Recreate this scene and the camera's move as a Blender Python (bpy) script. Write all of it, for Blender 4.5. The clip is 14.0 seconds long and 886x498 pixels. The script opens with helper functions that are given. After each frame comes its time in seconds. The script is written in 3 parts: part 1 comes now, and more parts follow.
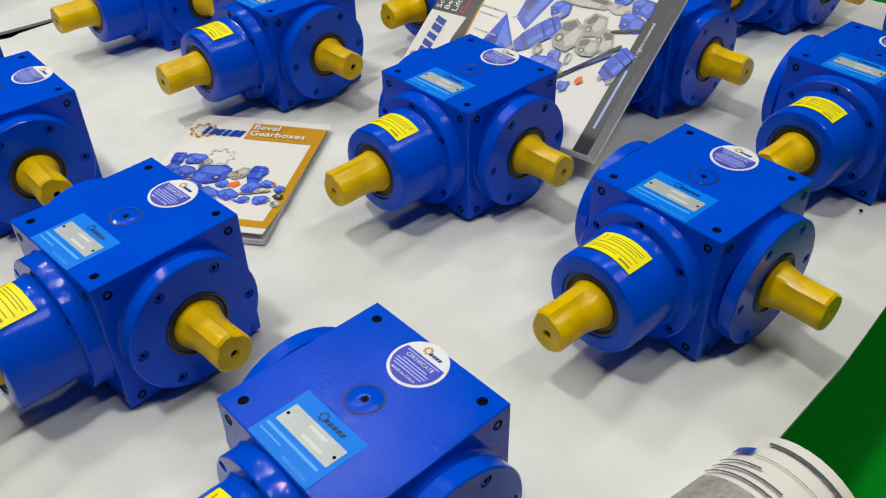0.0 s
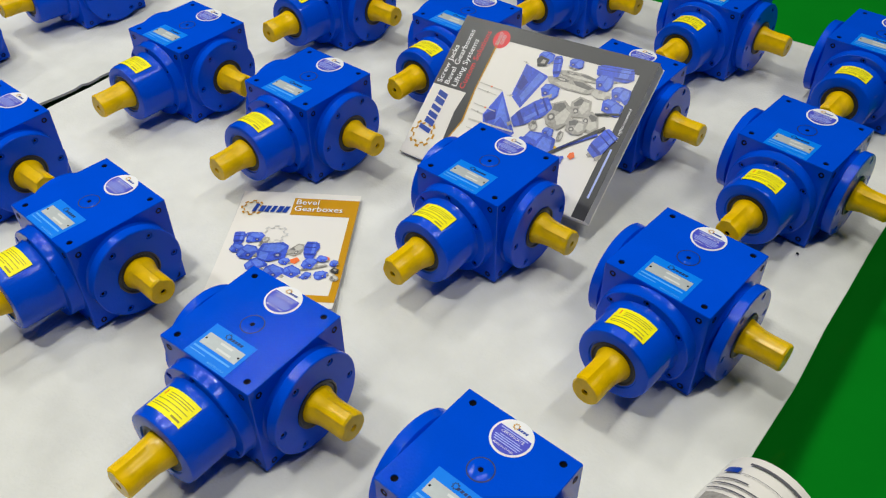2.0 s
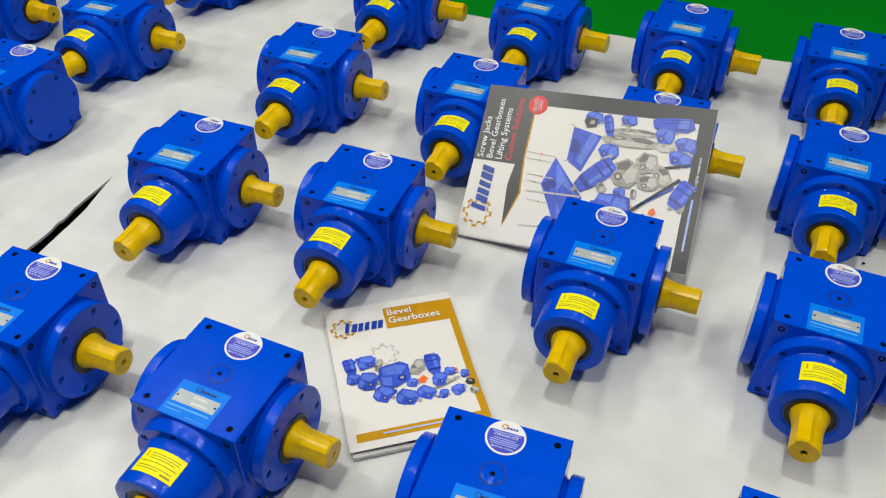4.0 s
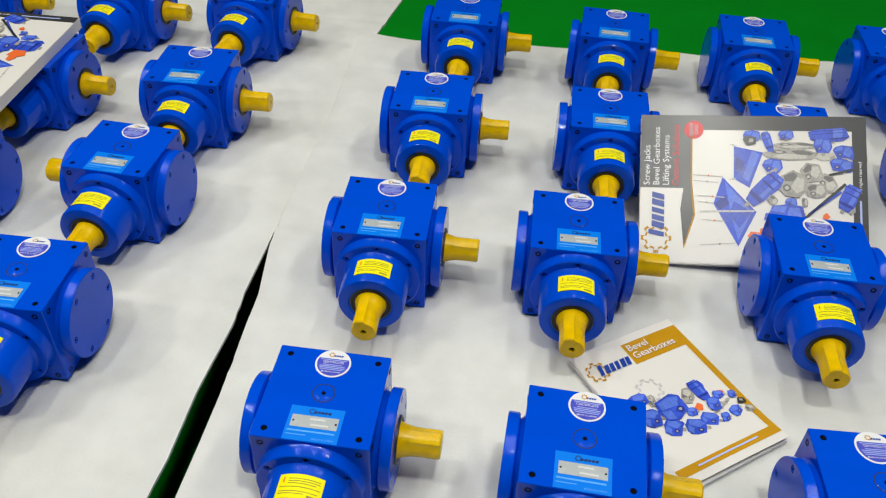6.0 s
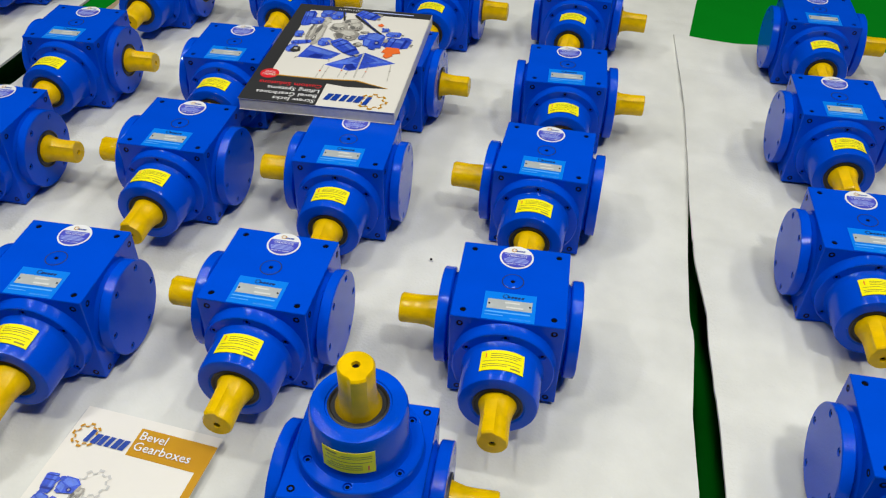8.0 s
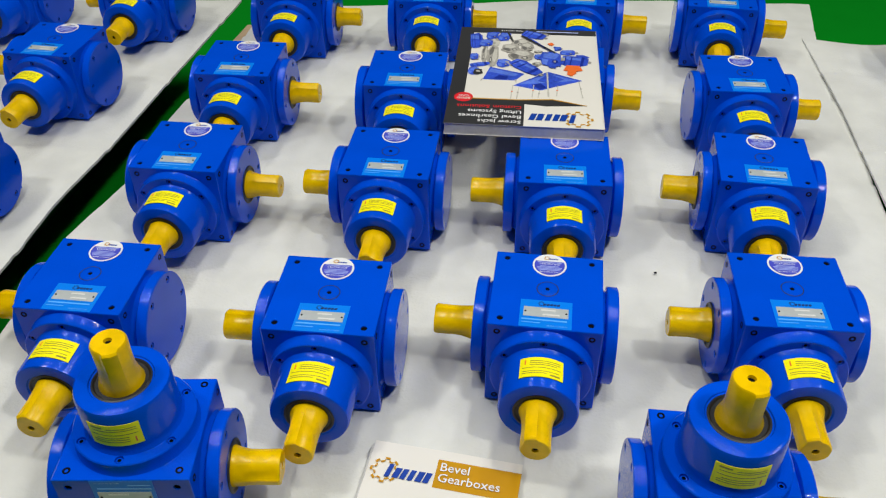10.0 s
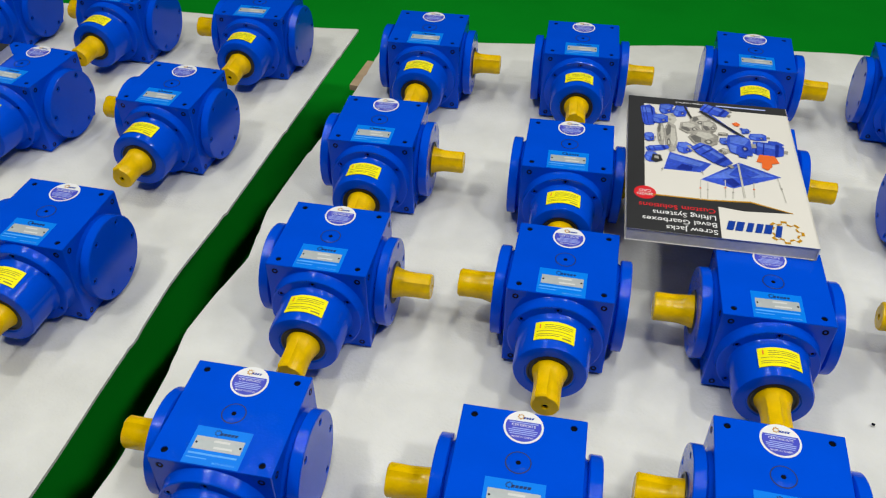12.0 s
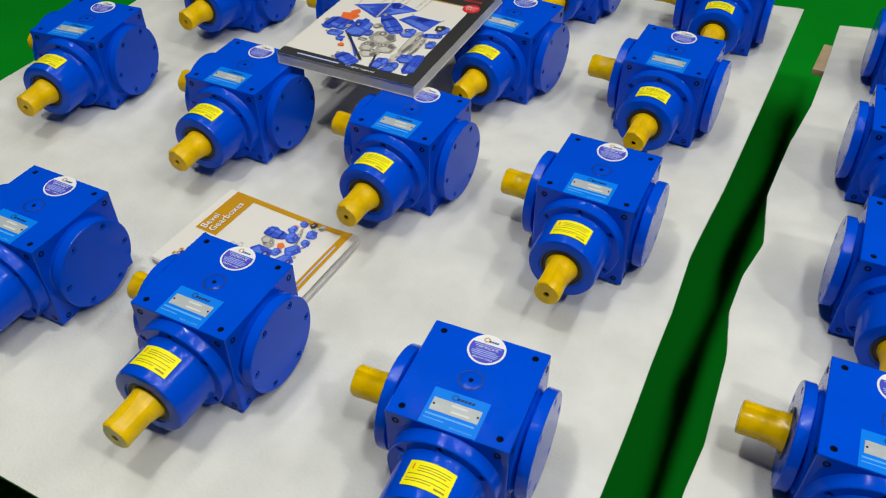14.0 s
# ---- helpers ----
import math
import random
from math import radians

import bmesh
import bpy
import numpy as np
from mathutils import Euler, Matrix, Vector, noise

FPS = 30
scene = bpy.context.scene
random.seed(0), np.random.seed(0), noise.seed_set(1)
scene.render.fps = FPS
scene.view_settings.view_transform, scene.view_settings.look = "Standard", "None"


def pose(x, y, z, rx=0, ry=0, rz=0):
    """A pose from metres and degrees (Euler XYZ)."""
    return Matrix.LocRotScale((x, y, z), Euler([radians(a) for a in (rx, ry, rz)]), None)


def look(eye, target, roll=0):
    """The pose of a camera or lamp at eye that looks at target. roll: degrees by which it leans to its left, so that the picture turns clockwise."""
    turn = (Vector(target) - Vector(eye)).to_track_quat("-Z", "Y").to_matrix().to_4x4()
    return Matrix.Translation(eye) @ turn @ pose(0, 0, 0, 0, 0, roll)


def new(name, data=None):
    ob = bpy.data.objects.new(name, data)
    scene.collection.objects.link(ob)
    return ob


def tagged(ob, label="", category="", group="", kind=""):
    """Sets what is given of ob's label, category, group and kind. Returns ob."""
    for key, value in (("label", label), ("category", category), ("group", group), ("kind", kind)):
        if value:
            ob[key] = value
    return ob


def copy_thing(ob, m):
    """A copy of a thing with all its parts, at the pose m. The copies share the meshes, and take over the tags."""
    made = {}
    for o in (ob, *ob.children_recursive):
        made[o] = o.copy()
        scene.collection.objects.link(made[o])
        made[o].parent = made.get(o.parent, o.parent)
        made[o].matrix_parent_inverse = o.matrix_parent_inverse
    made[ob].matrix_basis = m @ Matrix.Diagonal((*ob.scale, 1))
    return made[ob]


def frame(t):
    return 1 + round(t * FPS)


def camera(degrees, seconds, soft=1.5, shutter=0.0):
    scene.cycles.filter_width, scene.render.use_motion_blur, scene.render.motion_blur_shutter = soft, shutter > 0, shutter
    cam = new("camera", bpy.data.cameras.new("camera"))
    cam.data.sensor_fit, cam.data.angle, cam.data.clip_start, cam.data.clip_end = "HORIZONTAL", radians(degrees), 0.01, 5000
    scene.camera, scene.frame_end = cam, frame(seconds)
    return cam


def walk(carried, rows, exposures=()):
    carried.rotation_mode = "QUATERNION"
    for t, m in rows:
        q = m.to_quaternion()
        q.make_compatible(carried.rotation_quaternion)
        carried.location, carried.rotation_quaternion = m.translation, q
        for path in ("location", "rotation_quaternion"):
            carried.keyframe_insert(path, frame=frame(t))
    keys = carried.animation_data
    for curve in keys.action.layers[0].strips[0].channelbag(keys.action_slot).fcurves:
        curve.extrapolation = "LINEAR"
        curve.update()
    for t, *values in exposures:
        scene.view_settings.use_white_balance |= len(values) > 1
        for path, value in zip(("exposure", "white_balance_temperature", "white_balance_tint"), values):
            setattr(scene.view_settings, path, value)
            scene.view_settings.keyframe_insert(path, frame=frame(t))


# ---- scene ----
# ---- camera ----
cam = camera(55.55, 14.0, soft=1.2)
# seconds, eye, target, roll
PATH = [
    (0, (2.2021, 0.7678, 0.4600), (1.5817, 1.2519, -0.1571), -1.32),
    (0.5, (2.2588, 0.7482, 0.5131), (1.6113, 1.2150, -0.0893), -1.23),
    (1, (2.2294, 0.7492, 0.5805), (1.6068, 1.2073, -0.0540), -1.11),
    (1.5, (2.2189, 0.7097, 0.6689), (1.6312, 1.1887, 0.0168), -1.17),
    (2, (2.1714, 0.6448, 0.6708), (1.6422, 1.1698, 0.0043), -0.54),
    (2.2, (2.1351, 0.6073, 0.6901), (1.6254, 1.1508, 0.0232), -0.60),
    (4.3, (1.7527, 0.4608, 0.7376), (1.4613, 1.1488, 0.0730), 0.79),
    (4.5, (1.7032, 0.4083, 0.7562), (1.4436, 1.1067, 0.0894), 1.11),
    (5, (1.5860, 0.3028, 0.7659), (1.3718, 1.0239, 0.1069), 1.15),
    (5.5, (1.4869, 0.3161, 0.7632), (1.3104, 1.0543, 0.1121), 1.57),
    (6, (1.3581, 0.3700, 0.7599), (1.2133, 1.1131, 0.1066), 2.34),
    (6.5, (1.2100, 0.3961, 0.7342), (1.0580, 1.1392, 0.0825), 1.86),
    (7, (1.0568, 0.3758, 0.7178), (0.8930, 1.1160, 0.0657), 1.75),
    (7.5, (0.9303, 0.3366, 0.7098), (0.7557, 1.0729, 0.0561), 1.79),
    (8, (0.8470, 0.3110, 0.7000), (0.6587, 1.0497, 0.0529), 1.44),
    (8.5, (0.7760, 0.2673, 0.6682), (0.5718, 1.0060, 0.0259), 0.65),
    (8.7, (0.7575, 0.2381, 0.6693), (0.5441, 0.9763, 0.0293), -0.01),
    (10.8, (0.4367, 0.2510, 0.7349), (0.3063, 1.0176, 0.1061), -0.03),
    (11, (0.4246, 0.2929, 0.7436), (0.2979, 1.0552, 0.1090), 0.32),
    (11.5, (0.3994, 0.3808, 0.7448), (0.2488, 1.1316, 0.1017), 0.56),
    (12, (0.3461, 0.4164, 0.7289), (0.1354, 1.1457, 0.0779), 0.26),
    (12.5, (0.2472, 0.4000, 0.7288), (-0.0280, 1.1029, 0.0728), 0.24),
    (13, (0.1253, 0.3531, 0.7368), (-0.2039, 1.0243, 0.0727), 0.18),
    (13.5, (-0.0098, 0.3017, 0.7327), (-0.3677, 0.9518, 0.0624), 0.23),
    (14, (-0.0925, 0.2703, 0.7082), (-0.4613, 0.9071, 0.0310), -0.46),
]
walk(cam, [(t, look(eye, target, roll)) for t, eye, target, roll in PATH])

# ---- light: a closed factory hall with rows of ceiling fittings ----
CEILING = 6.2
world = bpy.data.worlds.new("hall_world")
scene.world = world
world.use_nodes = True
world.node_tree.nodes["Background"].inputs["Color"].default_value = (0.75, 0.85, 1.0, 1)
world.node_tree.nodes["Background"].inputs["Strength"].default_value = 0.1
scene.view_settings.exposure = 0.0
HALL_LAMPS = [(x, y, power) for x, power in ((-2.0, 36), (1.0, 26), (4.0, 56)) for y in (1.1, 2.7)]
for lx, ly, power in HALL_LAMPS:
    data = bpy.data.lights.new("hall_lamp", "AREA")
    data.shape, data.size, data.size_y, data.energy = "RECTANGLE", 0.4, 1.5, power
    data.color = (0.985, 0.98, 0.915)
    new("hall_lamp", data).matrix_world = pose(lx, ly, CEILING - 0.5)
# a row of small pendant lamps over the front edge of the pallets
PENDANT_HEIGHT = 2.5
PENDANTS = [(-0.85, 0.42, 18.5), (0.42, 0.42, 14), (1.65, 0.42, 24)]
for lx, ly, power in PENDANTS:
    data = bpy.data.lights.new("pendant_lamp", "AREA")
    data.shape, data.size, data.energy = "DISK", 0.22, power
    data.color = (0.985, 0.98, 0.915)
    new("pendant_lamp", data).matrix_world = pose(lx, ly, PENDANT_HEIGHT)


# ---- materials ----
def material(name, color, rough=0.5, metal=0.0, vary=0.12, scale=30.0, bump=0.0, bump_scale=200.0, coat=0.0, spread=0.0, spec=0.5):
    """A painted or plain surface: colour mottled at two scales, uneven gloss and fine relief, at real size."""
    mat = bpy.data.materials.new(name)
    mat.use_nodes = True
    nodes, links = mat.node_tree.nodes, mat.node_tree.links
    bsdf = nodes["Principled BSDF"]
    place = nodes.new("ShaderNodeTexCoord")
    fine, wide = nodes.new("ShaderNodeTexNoise"), nodes.new("ShaderNodeTexNoise")
    fine.inputs["Scale"].default_value, fine.inputs["Detail"].default_value = scale, 5
    wide.inputs["Scale"].default_value, wide.inputs["Detail"].default_value = scale / 9, 3
    mixed = nodes.new("ShaderNodeMath")
    mixed.operation = "ADD"
    for n, node in enumerate((fine, wide)):
        links.new(place.outputs["Object"], node.inputs["Vector"])
        links.new(node.outputs["Fac"], mixed.inputs[n])
    ramp = nodes.new("ShaderNodeMapRange")
    ramp.inputs["From Min"].default_value, ramp.inputs["From Max"].default_value = 0.6, 1.4
    ramp.inputs["To Min"].default_value, ramp.inputs["To Max"].default_value = 1 - vary, 1 + vary
    links.new(mixed.outputs[0], ramp.inputs["Value"])
    tone = nodes.new("ShaderNodeHueSaturation")
    tone.inputs["Color"].default_value = (*color, 1)
    value = ramp.outputs[0]
    if spread:
        info = nodes.new("ShaderNodeObjectInfo")
        each = nodes.new("ShaderNodeMapRange")
        each.inputs["To Min"].default_value, each.inputs["To Max"].default_value = 1 - spread, 1 + spread
        times = nodes.new("ShaderNodeMath")
        times.operation = "MULTIPLY"
        links.new(info.outputs["Random"], each.inputs["Value"])
        links.new(each.outputs[0], times.inputs[0])
        links.new(value, times.inputs[1])
        value = times.outputs[0]
    links.new(value, tone.inputs["Value"])
    links.new(tone.outputs[0], bsdf.inputs["Base Color"])
    gloss = nodes.new("ShaderNodeMapRange")
    gloss.inputs["From Min"].default_value, gloss.inputs["From Max"].default_value = 0.3, 0.7
    gloss.inputs["To Min"].default_value, gloss.inputs["To Max"].default_value = rough * 0.8, min(1, rough * 1.25)
    links.new(wide.outputs["Fac"], gloss.inputs["Value"])
    links.new(gloss.outputs[0], bsdf.inputs["Roughness"])
    bsdf.inputs["Metallic"].default_value = metal
    bsdf.inputs["Coat Weight"].default_value = coat
    bsdf.inputs["Specular IOR Level"].default_value = spec
    if bump:
        relief, grain = nodes.new("ShaderNodeBump"), nodes.new("ShaderNodeTexNoise")
        grain.inputs["Scale"].default_value, grain.inputs["Detail"].default_value = bump_scale, 3
        relief.inputs["Strength"].default_value, relief.inputs["Distance"].default_value = bump, 0.002
        links.new(place.outputs["Object"], grain.inputs["Vector"])
        links.new(grain.outputs["Fac"], relief.inputs["Height"])
        links.new(relief.outputs["Normal"], bsdf.inputs["Normal"])
    return mat


BLUE = material("blue_enamel", (0.0002, 0.070, 0.66), 0.09, vary=0.07, scale=25, bump=0.12, bump_scale=420, spread=0.03, spec=0.17)
YELLOW = material("yellow_wax", (0.80, 0.50, 0.0), 0.26, vary=0.26, scale=60, bump=0.25, bump_scale=90, spread=0.06, spec=0.25)
BLACK = material("black_rubber", (0.012, 0.013, 0.018), 0.45, vary=0.2)
# near black: painted shade inside holes and sockets; also dark rivets and crumbs
HOLE = material("hole_shade_and_specks", (0.0012, 0.002, 0.006), 0.8, vary=0.2, spec=0.1)
SKY = material("light_blue_foil", (0.0, 0.20, 0.86), 0.4, vary=0.05, scale=50, spec=0.2)
# navy for the maker's mark, and for shade painted round the plug
NAVY = material("navy_print_and_groove_shade", (0.004, 0.02, 0.12), 0.5)
PLATE = material("brushed_plate", (0.50, 0.54, 0.56), 0.42, metal=0.15, vary=0.12, scale=120)
WHITE = material("white_print", (0.80, 0.80, 0.82), 0.5, vary=0.02)
VIOLET = material("violet_foil", (0.055, 0.07, 0.56), 0.4, vary=0.08, scale=80)
LEMON = material("yellow_label", (0.95, 0.86, 0.0), 0.45, vary=0.04, spec=0.3)
FAINT = material("faint_blue_ink", (0.10, 0.40, 0.95), 0.5)
STAMP = material("stamped_metal", (0.66, 0.67, 0.67), 0.5)
DARK_INK = material("dark_ink", (0.09, 0.09, 0.11), 0.6)
INK = material("grey_ink", (0.30, 0.25, 0.03), 0.6)
PALE = material("pale_ink", (0.42, 0.5, 0.85), 0.6)
FOAM = material("white_foam", (0.66, 0.66, 0.63), 0.85, vary=0.14, scale=16, bump=0.35, bump_scale=260, spec=0.25)
GREEN = material("green_epoxy", (0.003, 0.25, 0.014), 0.10, vary=0.10, scale=7, bump=0.03, bump_scale=30)
# bare pallet wood, coloured dark green to stand for shade in the gaps
WOOD = material("shaded_green_wood", (0.004, 0.10, 0.018), 0.5, vary=0.3, scale=20)
PINE = material("bare_pine", (0.50, 0.36, 0.22), 0.7, vary=0.2, scale=60)
PAPER = material("glossy_paper", (0.78, 0.75, 0.70), 0.35, vary=0.015, scale=40)
PAGES = material("page_edges", (0.58, 0.57, 0.56), 0.8, vary=0.12, scale=160)
CHARCOAL = material("charcoal_print", (0.035, 0.035, 0.038), 0.35, vary=0.06)
GOLD = material("ochre_print", (0.54, 0.27, 0.005), 0.4, vary=0.08, spec=0.25)
LOGO = material("logo_blue", (0.006, 0.05, 0.36), 0.4)
RED = material("red_print", (0.75, 0.02, 0.03), 0.4)
ORANGE = material("orange_print", (0.85, 0.16, 0.03), 0.4)
PRINT_BLUE = material("product_blue", (0.035, 0.085, 0.58), 0.35, vary=0.45, scale=240)
PRINT_LIGHT = material("product_light_blue", (0.10, 0.19, 0.72), 0.35, vary=0.3, scale=240)
PRINT_DARK = material("product_dark_blue", (0.012, 0.03, 0.30), 0.35, vary=0.3, scale=240)
PRINT_PALE = material("product_pale_grey", (0.55, 0.53, 0.48), 0.35, vary=0.2, scale=260)
PRINT_SHADE = material("product_shade", (0.15, 0.145, 0.14), 0.35, vary=0.3, scale=260)
PRINT_GREY = material("product_grey", (0.36, 0.34, 0.31), 0.35, vary=0.45, scale=260)
WALL = material("hall_wall", (0.16, 0.165, 0.17), 0.8, vary=0.05, scale=3)


# ---- mesh helpers ----
def part(name, bm, mat, parent=None, label="", smooth=35):
    """Links a bmesh as one mesh object, under a thing where one is given."""
    bmesh.ops.remove_doubles(bm, verts=bm.verts, dist=1e-6)
    bmesh.ops.recalc_face_normals(bm, faces=bm.faces)
    for edge in bm.edges:
        edge.smooth = len(edge.link_faces) == 2 and edge.calc_face_angle(3) < radians(smooth)
    for face in bm.faces:
        face.smooth = True
    mesh = bpy.data.meshes.new(name)
    bm.to_mesh(mesh)
    bm.free()
    mesh.materials.append(mat)
    ob = new(name, mesh)
    if parent:
        ob.parent = parent
    if label:
        ob["label"] = label
    return ob


def lathe(bm, profile, m=Matrix(), seg=40):
    """Turns a profile of (radius, height) round the z axis, then lays it by m. Ends on the axis are closed."""
    rings = []
    for r, h in profile:
        if r < 1e-6:
            rings.append([bm.verts.new(m @ Vector((0, 0, h)))])
        else:
            rings.append([bm.verts.new(m @ Vector((r * math.cos(a), r * math.sin(a), h))) for a in (2 * math.pi * k / seg for k in range(seg))])
    for one, two in zip(rings, rings[1:]):
        for k in range(seg):
            q = [one[k % len(one)], one[(k + 1) % len(one)], two[(k + 1) % len(two)], two[k % len(two)]]
            q = list(dict.fromkeys(q))
            if len(q) > 2:
                bm.faces.new(q)
    return bm


def circle(cx, cy, r, seg):
    return [(cx + r * math.cos(2 * math.pi * k / seg), cy + r * math.sin(2 * math.pi * k / seg)) for k in range(seg)]


def holed(bm, rings, holes, m=Matrix(), seg=12):
    """A solid whose top has round holes. rings: (outline, height) from the top down; holes: (x, y, radius, depth)."""
    loops = [[bm.verts.new(m @ Vector((x, y, h))) for x, y in pts] for pts, h in rings]
    top = rings[0][1]
    edges = [bm.edges.new((loops[0][k], loops[0][(k + 1) % len(loops[0])])) for k in range(len(loops[0]))]
    for cx, cy, r, depth in holes:
        pts = circle(cx, cy, r, seg)
        rim = [bm.verts.new(m @ Vector((x, y, top))) for x, y in pts]
        low = [bm.verts.new(m @ Vector((x, y, top - depth))) for x, y in pts]
        edges += [bm.edges.new((rim[k], rim[(k + 1) % seg])) for k in range(seg)]
        for k in range(seg):
            bm.faces.new((rim[k], rim[(k + 1) % seg], low[(k + 1) % seg], low[k]))
        bm.faces.new(low)
    bmesh.ops.triangle_fill(bm, use_beauty=True, edges=edges)
    for one, two in zip(loops, loops[1:]):
        for k in range(len(one)):
            bm.faces.new((one[k], one[(k + 1) % len(one)], two[(k + 1) % len(one)], two[k]))
    bm.faces.new(loops[-1])
    return bm


def block(bm, x0, x1, y0, y1, z0, z1, m=Matrix(), edge=0.0):
    made = bmesh.ops.create_cube(bm, size=1, matrix=m @ Matrix.LocRotScale(((x0 + x1) / 2, (y0 + y1) / 2, (z0 + z1) / 2), None, (x1 - x0, y1 - y0, z1 - z0)))
    if edge:
        edges = list({e for v in made["verts"] for e in v.link_edges})
        bmesh.ops.bevel(bm, geom=edges, offset=edge, segments=2, affect="EDGES", profile=0.7)
    return bm


def sheet(bm, pts, z=0.0, thick=0.0002, m=Matrix()):
    """A flat printed shape with a trace of thickness."""
    low = [bm.verts.new(m @ Vector((x, y, z))) for x, y in pts]
    high = [bm.verts.new(m @ Vector((x, y, z + thick))) for x, y in pts]
    bm.faces.new(high)
    bm.faces.new(low[::-1])
    for k in range(len(pts)):
        bm.faces.new((low[k], low[(k + 1) % len(pts)], high[(k + 1) % len(pts)], high[k]))
    return bm


def box2(x0, x1, y0, y1):
    return [(x0, y0), (x1, y0), (x1, y1), (x0, y1)]


def writing(name, text, size, mat, parent, m, align="LEFT"):
    """Words in the built-in font, as a mesh laid flat at m."""
    curve = bpy.data.curves.new(name, "FONT")
    curve.body, curve.size, curve.align_x, curve.resolution_u = text, size, align, 2
    curve.offset = size * 0.006
    temp = bpy.data.objects.new(name, curve)
    scene.collection.objects.link(temp)
    bpy.context.view_layer.update()
    mesh = bpy.data.meshes.new_from_object(temp.evaluated_get(bpy.context.evaluated_depsgraph_get()))
    bpy.data.objects.remove(temp)
    bpy.data.curves.remove(curve)
    mesh.name = name
    mesh.materials.clear()
    mesh.materials.append(mat)
    mesh.transform(m)
    ob = new(name, mesh)
    ob.parent = parent
    return ob


def gear(cx, cy, r, teeth=8):
    """The outline of a cog wheel."""
    pts = []
    for k in range(teeth):
        for f, q in ((-0.28, 0.76), (-0.2, 1.0), (0.2, 1.0), (0.28, 0.76)):
            a = 2 * math.pi * (k + f) / teeth
            pts.append((cx + q * r * math.cos(a), cy + q * r * math.sin(a)))
    return pts


def ring_print(bm, outer, cx, cy, inner, z, thick=0.0002):
    """A band between an outline and the same outline drawn smaller."""
    n = len(outer)
    small = [(cx + (x - cx) * inner, cy + (y - cy) * inner) for x, y in outer]
    a = [bm.verts.new((x, y, z + thick)) for x, y in outer]
    b = [bm.verts.new((x, y, z + thick)) for x, y in small]
    for k in range(n):
        bm.faces.new((a[k], a[(k + 1) % n], b[(k + 1) % n], b[k]))
    return bm


def brand(parent, x, y, r, start, length, high, z):
    """The maker's mark as plain shapes: an ochre cog outline and a row of joined slanted blue strokes."""
    part("cog_mark", ring_print(bmesh.new(), gear(x, y, r), x, y, 0.84, z), GOLD, parent)
    step, y0, s = length / 6, y - high * 0.62, high * 0.25
    for k in range(6):
        x0, w = start + k * step, step * (0.62, 0.80, 0.70, 0.66, 0.82, 0.74)[k]
        h = high * (1.25 if k == 0 else 1.0)
        part("mark_stroke", sheet(bmesh.new(), [(x0, y0), (x0 + w, y0), (x0 + w + s, y0 + h), (x0 + s, y0 + h)], z + 0.0003), LOGO, parent)


# ---- the hall ----
H = 0.112          # height of a gearbox housing
FLOOR = -0.19     # the floor lies below the foam that the gearboxes stand on
bm = bmesh.new()
block(bm, -14, 16, -14, 16, FLOOR - 0.2, FLOOR)
tagged(part("floor", bm, GREEN), "glossy green epoxy factory floor with faint scuffs", "floor", kind="structure")
for name, box in (("wall_north", (-14, 16, 16, 16.2)), ("wall_south", (-14, 16, -14.2, -14)), ("wall_east", (16, 16.2, -14, 16)), ("wall_west", (-14.2, -14, -14, 16))):
    bm = bmesh.new()
    block(bm, *box, FLOOR - 0.2, CEILING)
    tagged(part(name, bm, WALL), "plain pale grey hall wall", "wall", kind="structure")
bm = bmesh.new()
block(bm, -14.2, 16.2, -14.2, 16.2, CEILING, CEILING + 0.2)
tagged(part("ceiling", bm, WALL), "plain pale grey hall ceiling", "ceiling", kind="structure")

# ---- pallets and foam sheets ----
# the outline of each sheet: x of the left and right rims by y, y of the front and back rims by x
MATS = {
    "C": dict(
        left=((0.43, -1.273), (0.95, -1.306), (1.66, -1.339)),
        right=((0.46, -0.168), (0.72, -0.181), (0.89, -0.193), (0.98, -0.197), (1.08, -0.206), (1.22, -0.208), (1.37, -0.214), (1.56, -0.220), (1.82, -0.231)),
        front=((-1.273, 0.427), (-0.70, 0.449), (-0.168, 0.460)),
        back=((-1.339, 1.690), (-0.60, 1.793), (-0.334, 1.803), (-0.231, 1.819))),
    "B": dict(
        left=((0.49, -0.104), (0.75, -0.113), (0.81, -0.112), (0.93, -0.124), (1.00, -0.140), (1.08, -0.143), (1.15, -0.135), (1.25, -0.154), (1.39, -0.156), (1.50, -0.152), (1.65, -0.157), (1.80, -0.162)),
        right=((0.49, 0.986), (0.68, 0.979), (0.83, 0.979), (0.93, 0.968), (1.04, 0.965), (1.09, 0.957), (1.20, 0.950), (1.30, 0.946), (1.50, 0.938), (1.84, 0.923), (2.02, 0.930)),
        front=((-0.108, 0.493), (0.995, 0.493)),
        back=((-0.168, 1.785), (0.265, 1.898), (0.405, 1.938), (0.578, 1.965), (0.672, 1.980), (0.95, 2.020))),
    "A": dict(
        left=((0.49, 1.030), (0.63, 1.020), (0.84, 1.004), (0.92, 0.996), (1.04, 0.980), (1.09, 0.976), (1.18, 0.957), (1.30, 0.945), (1.56, 0.926), (1.83, 0.894)),
        right=((0.575, 2.112), (1.12, 2.056), (1.18, 2.048), (1.28, 2.038), (1.38, 2.022), (1.45, 2.014), (1.55, 2.001), (1.99, 1.955)),
        front=((1.030, 0.493), (2.112, 0.575)),
        back=((0.894, 1.831), (1.017, 1.838), (1.183, 1.876), (1.31, 1.888), (1.47, 1.925), (1.55, 1.932), (1.767, 1.968), (1.955, 1.998))),
}


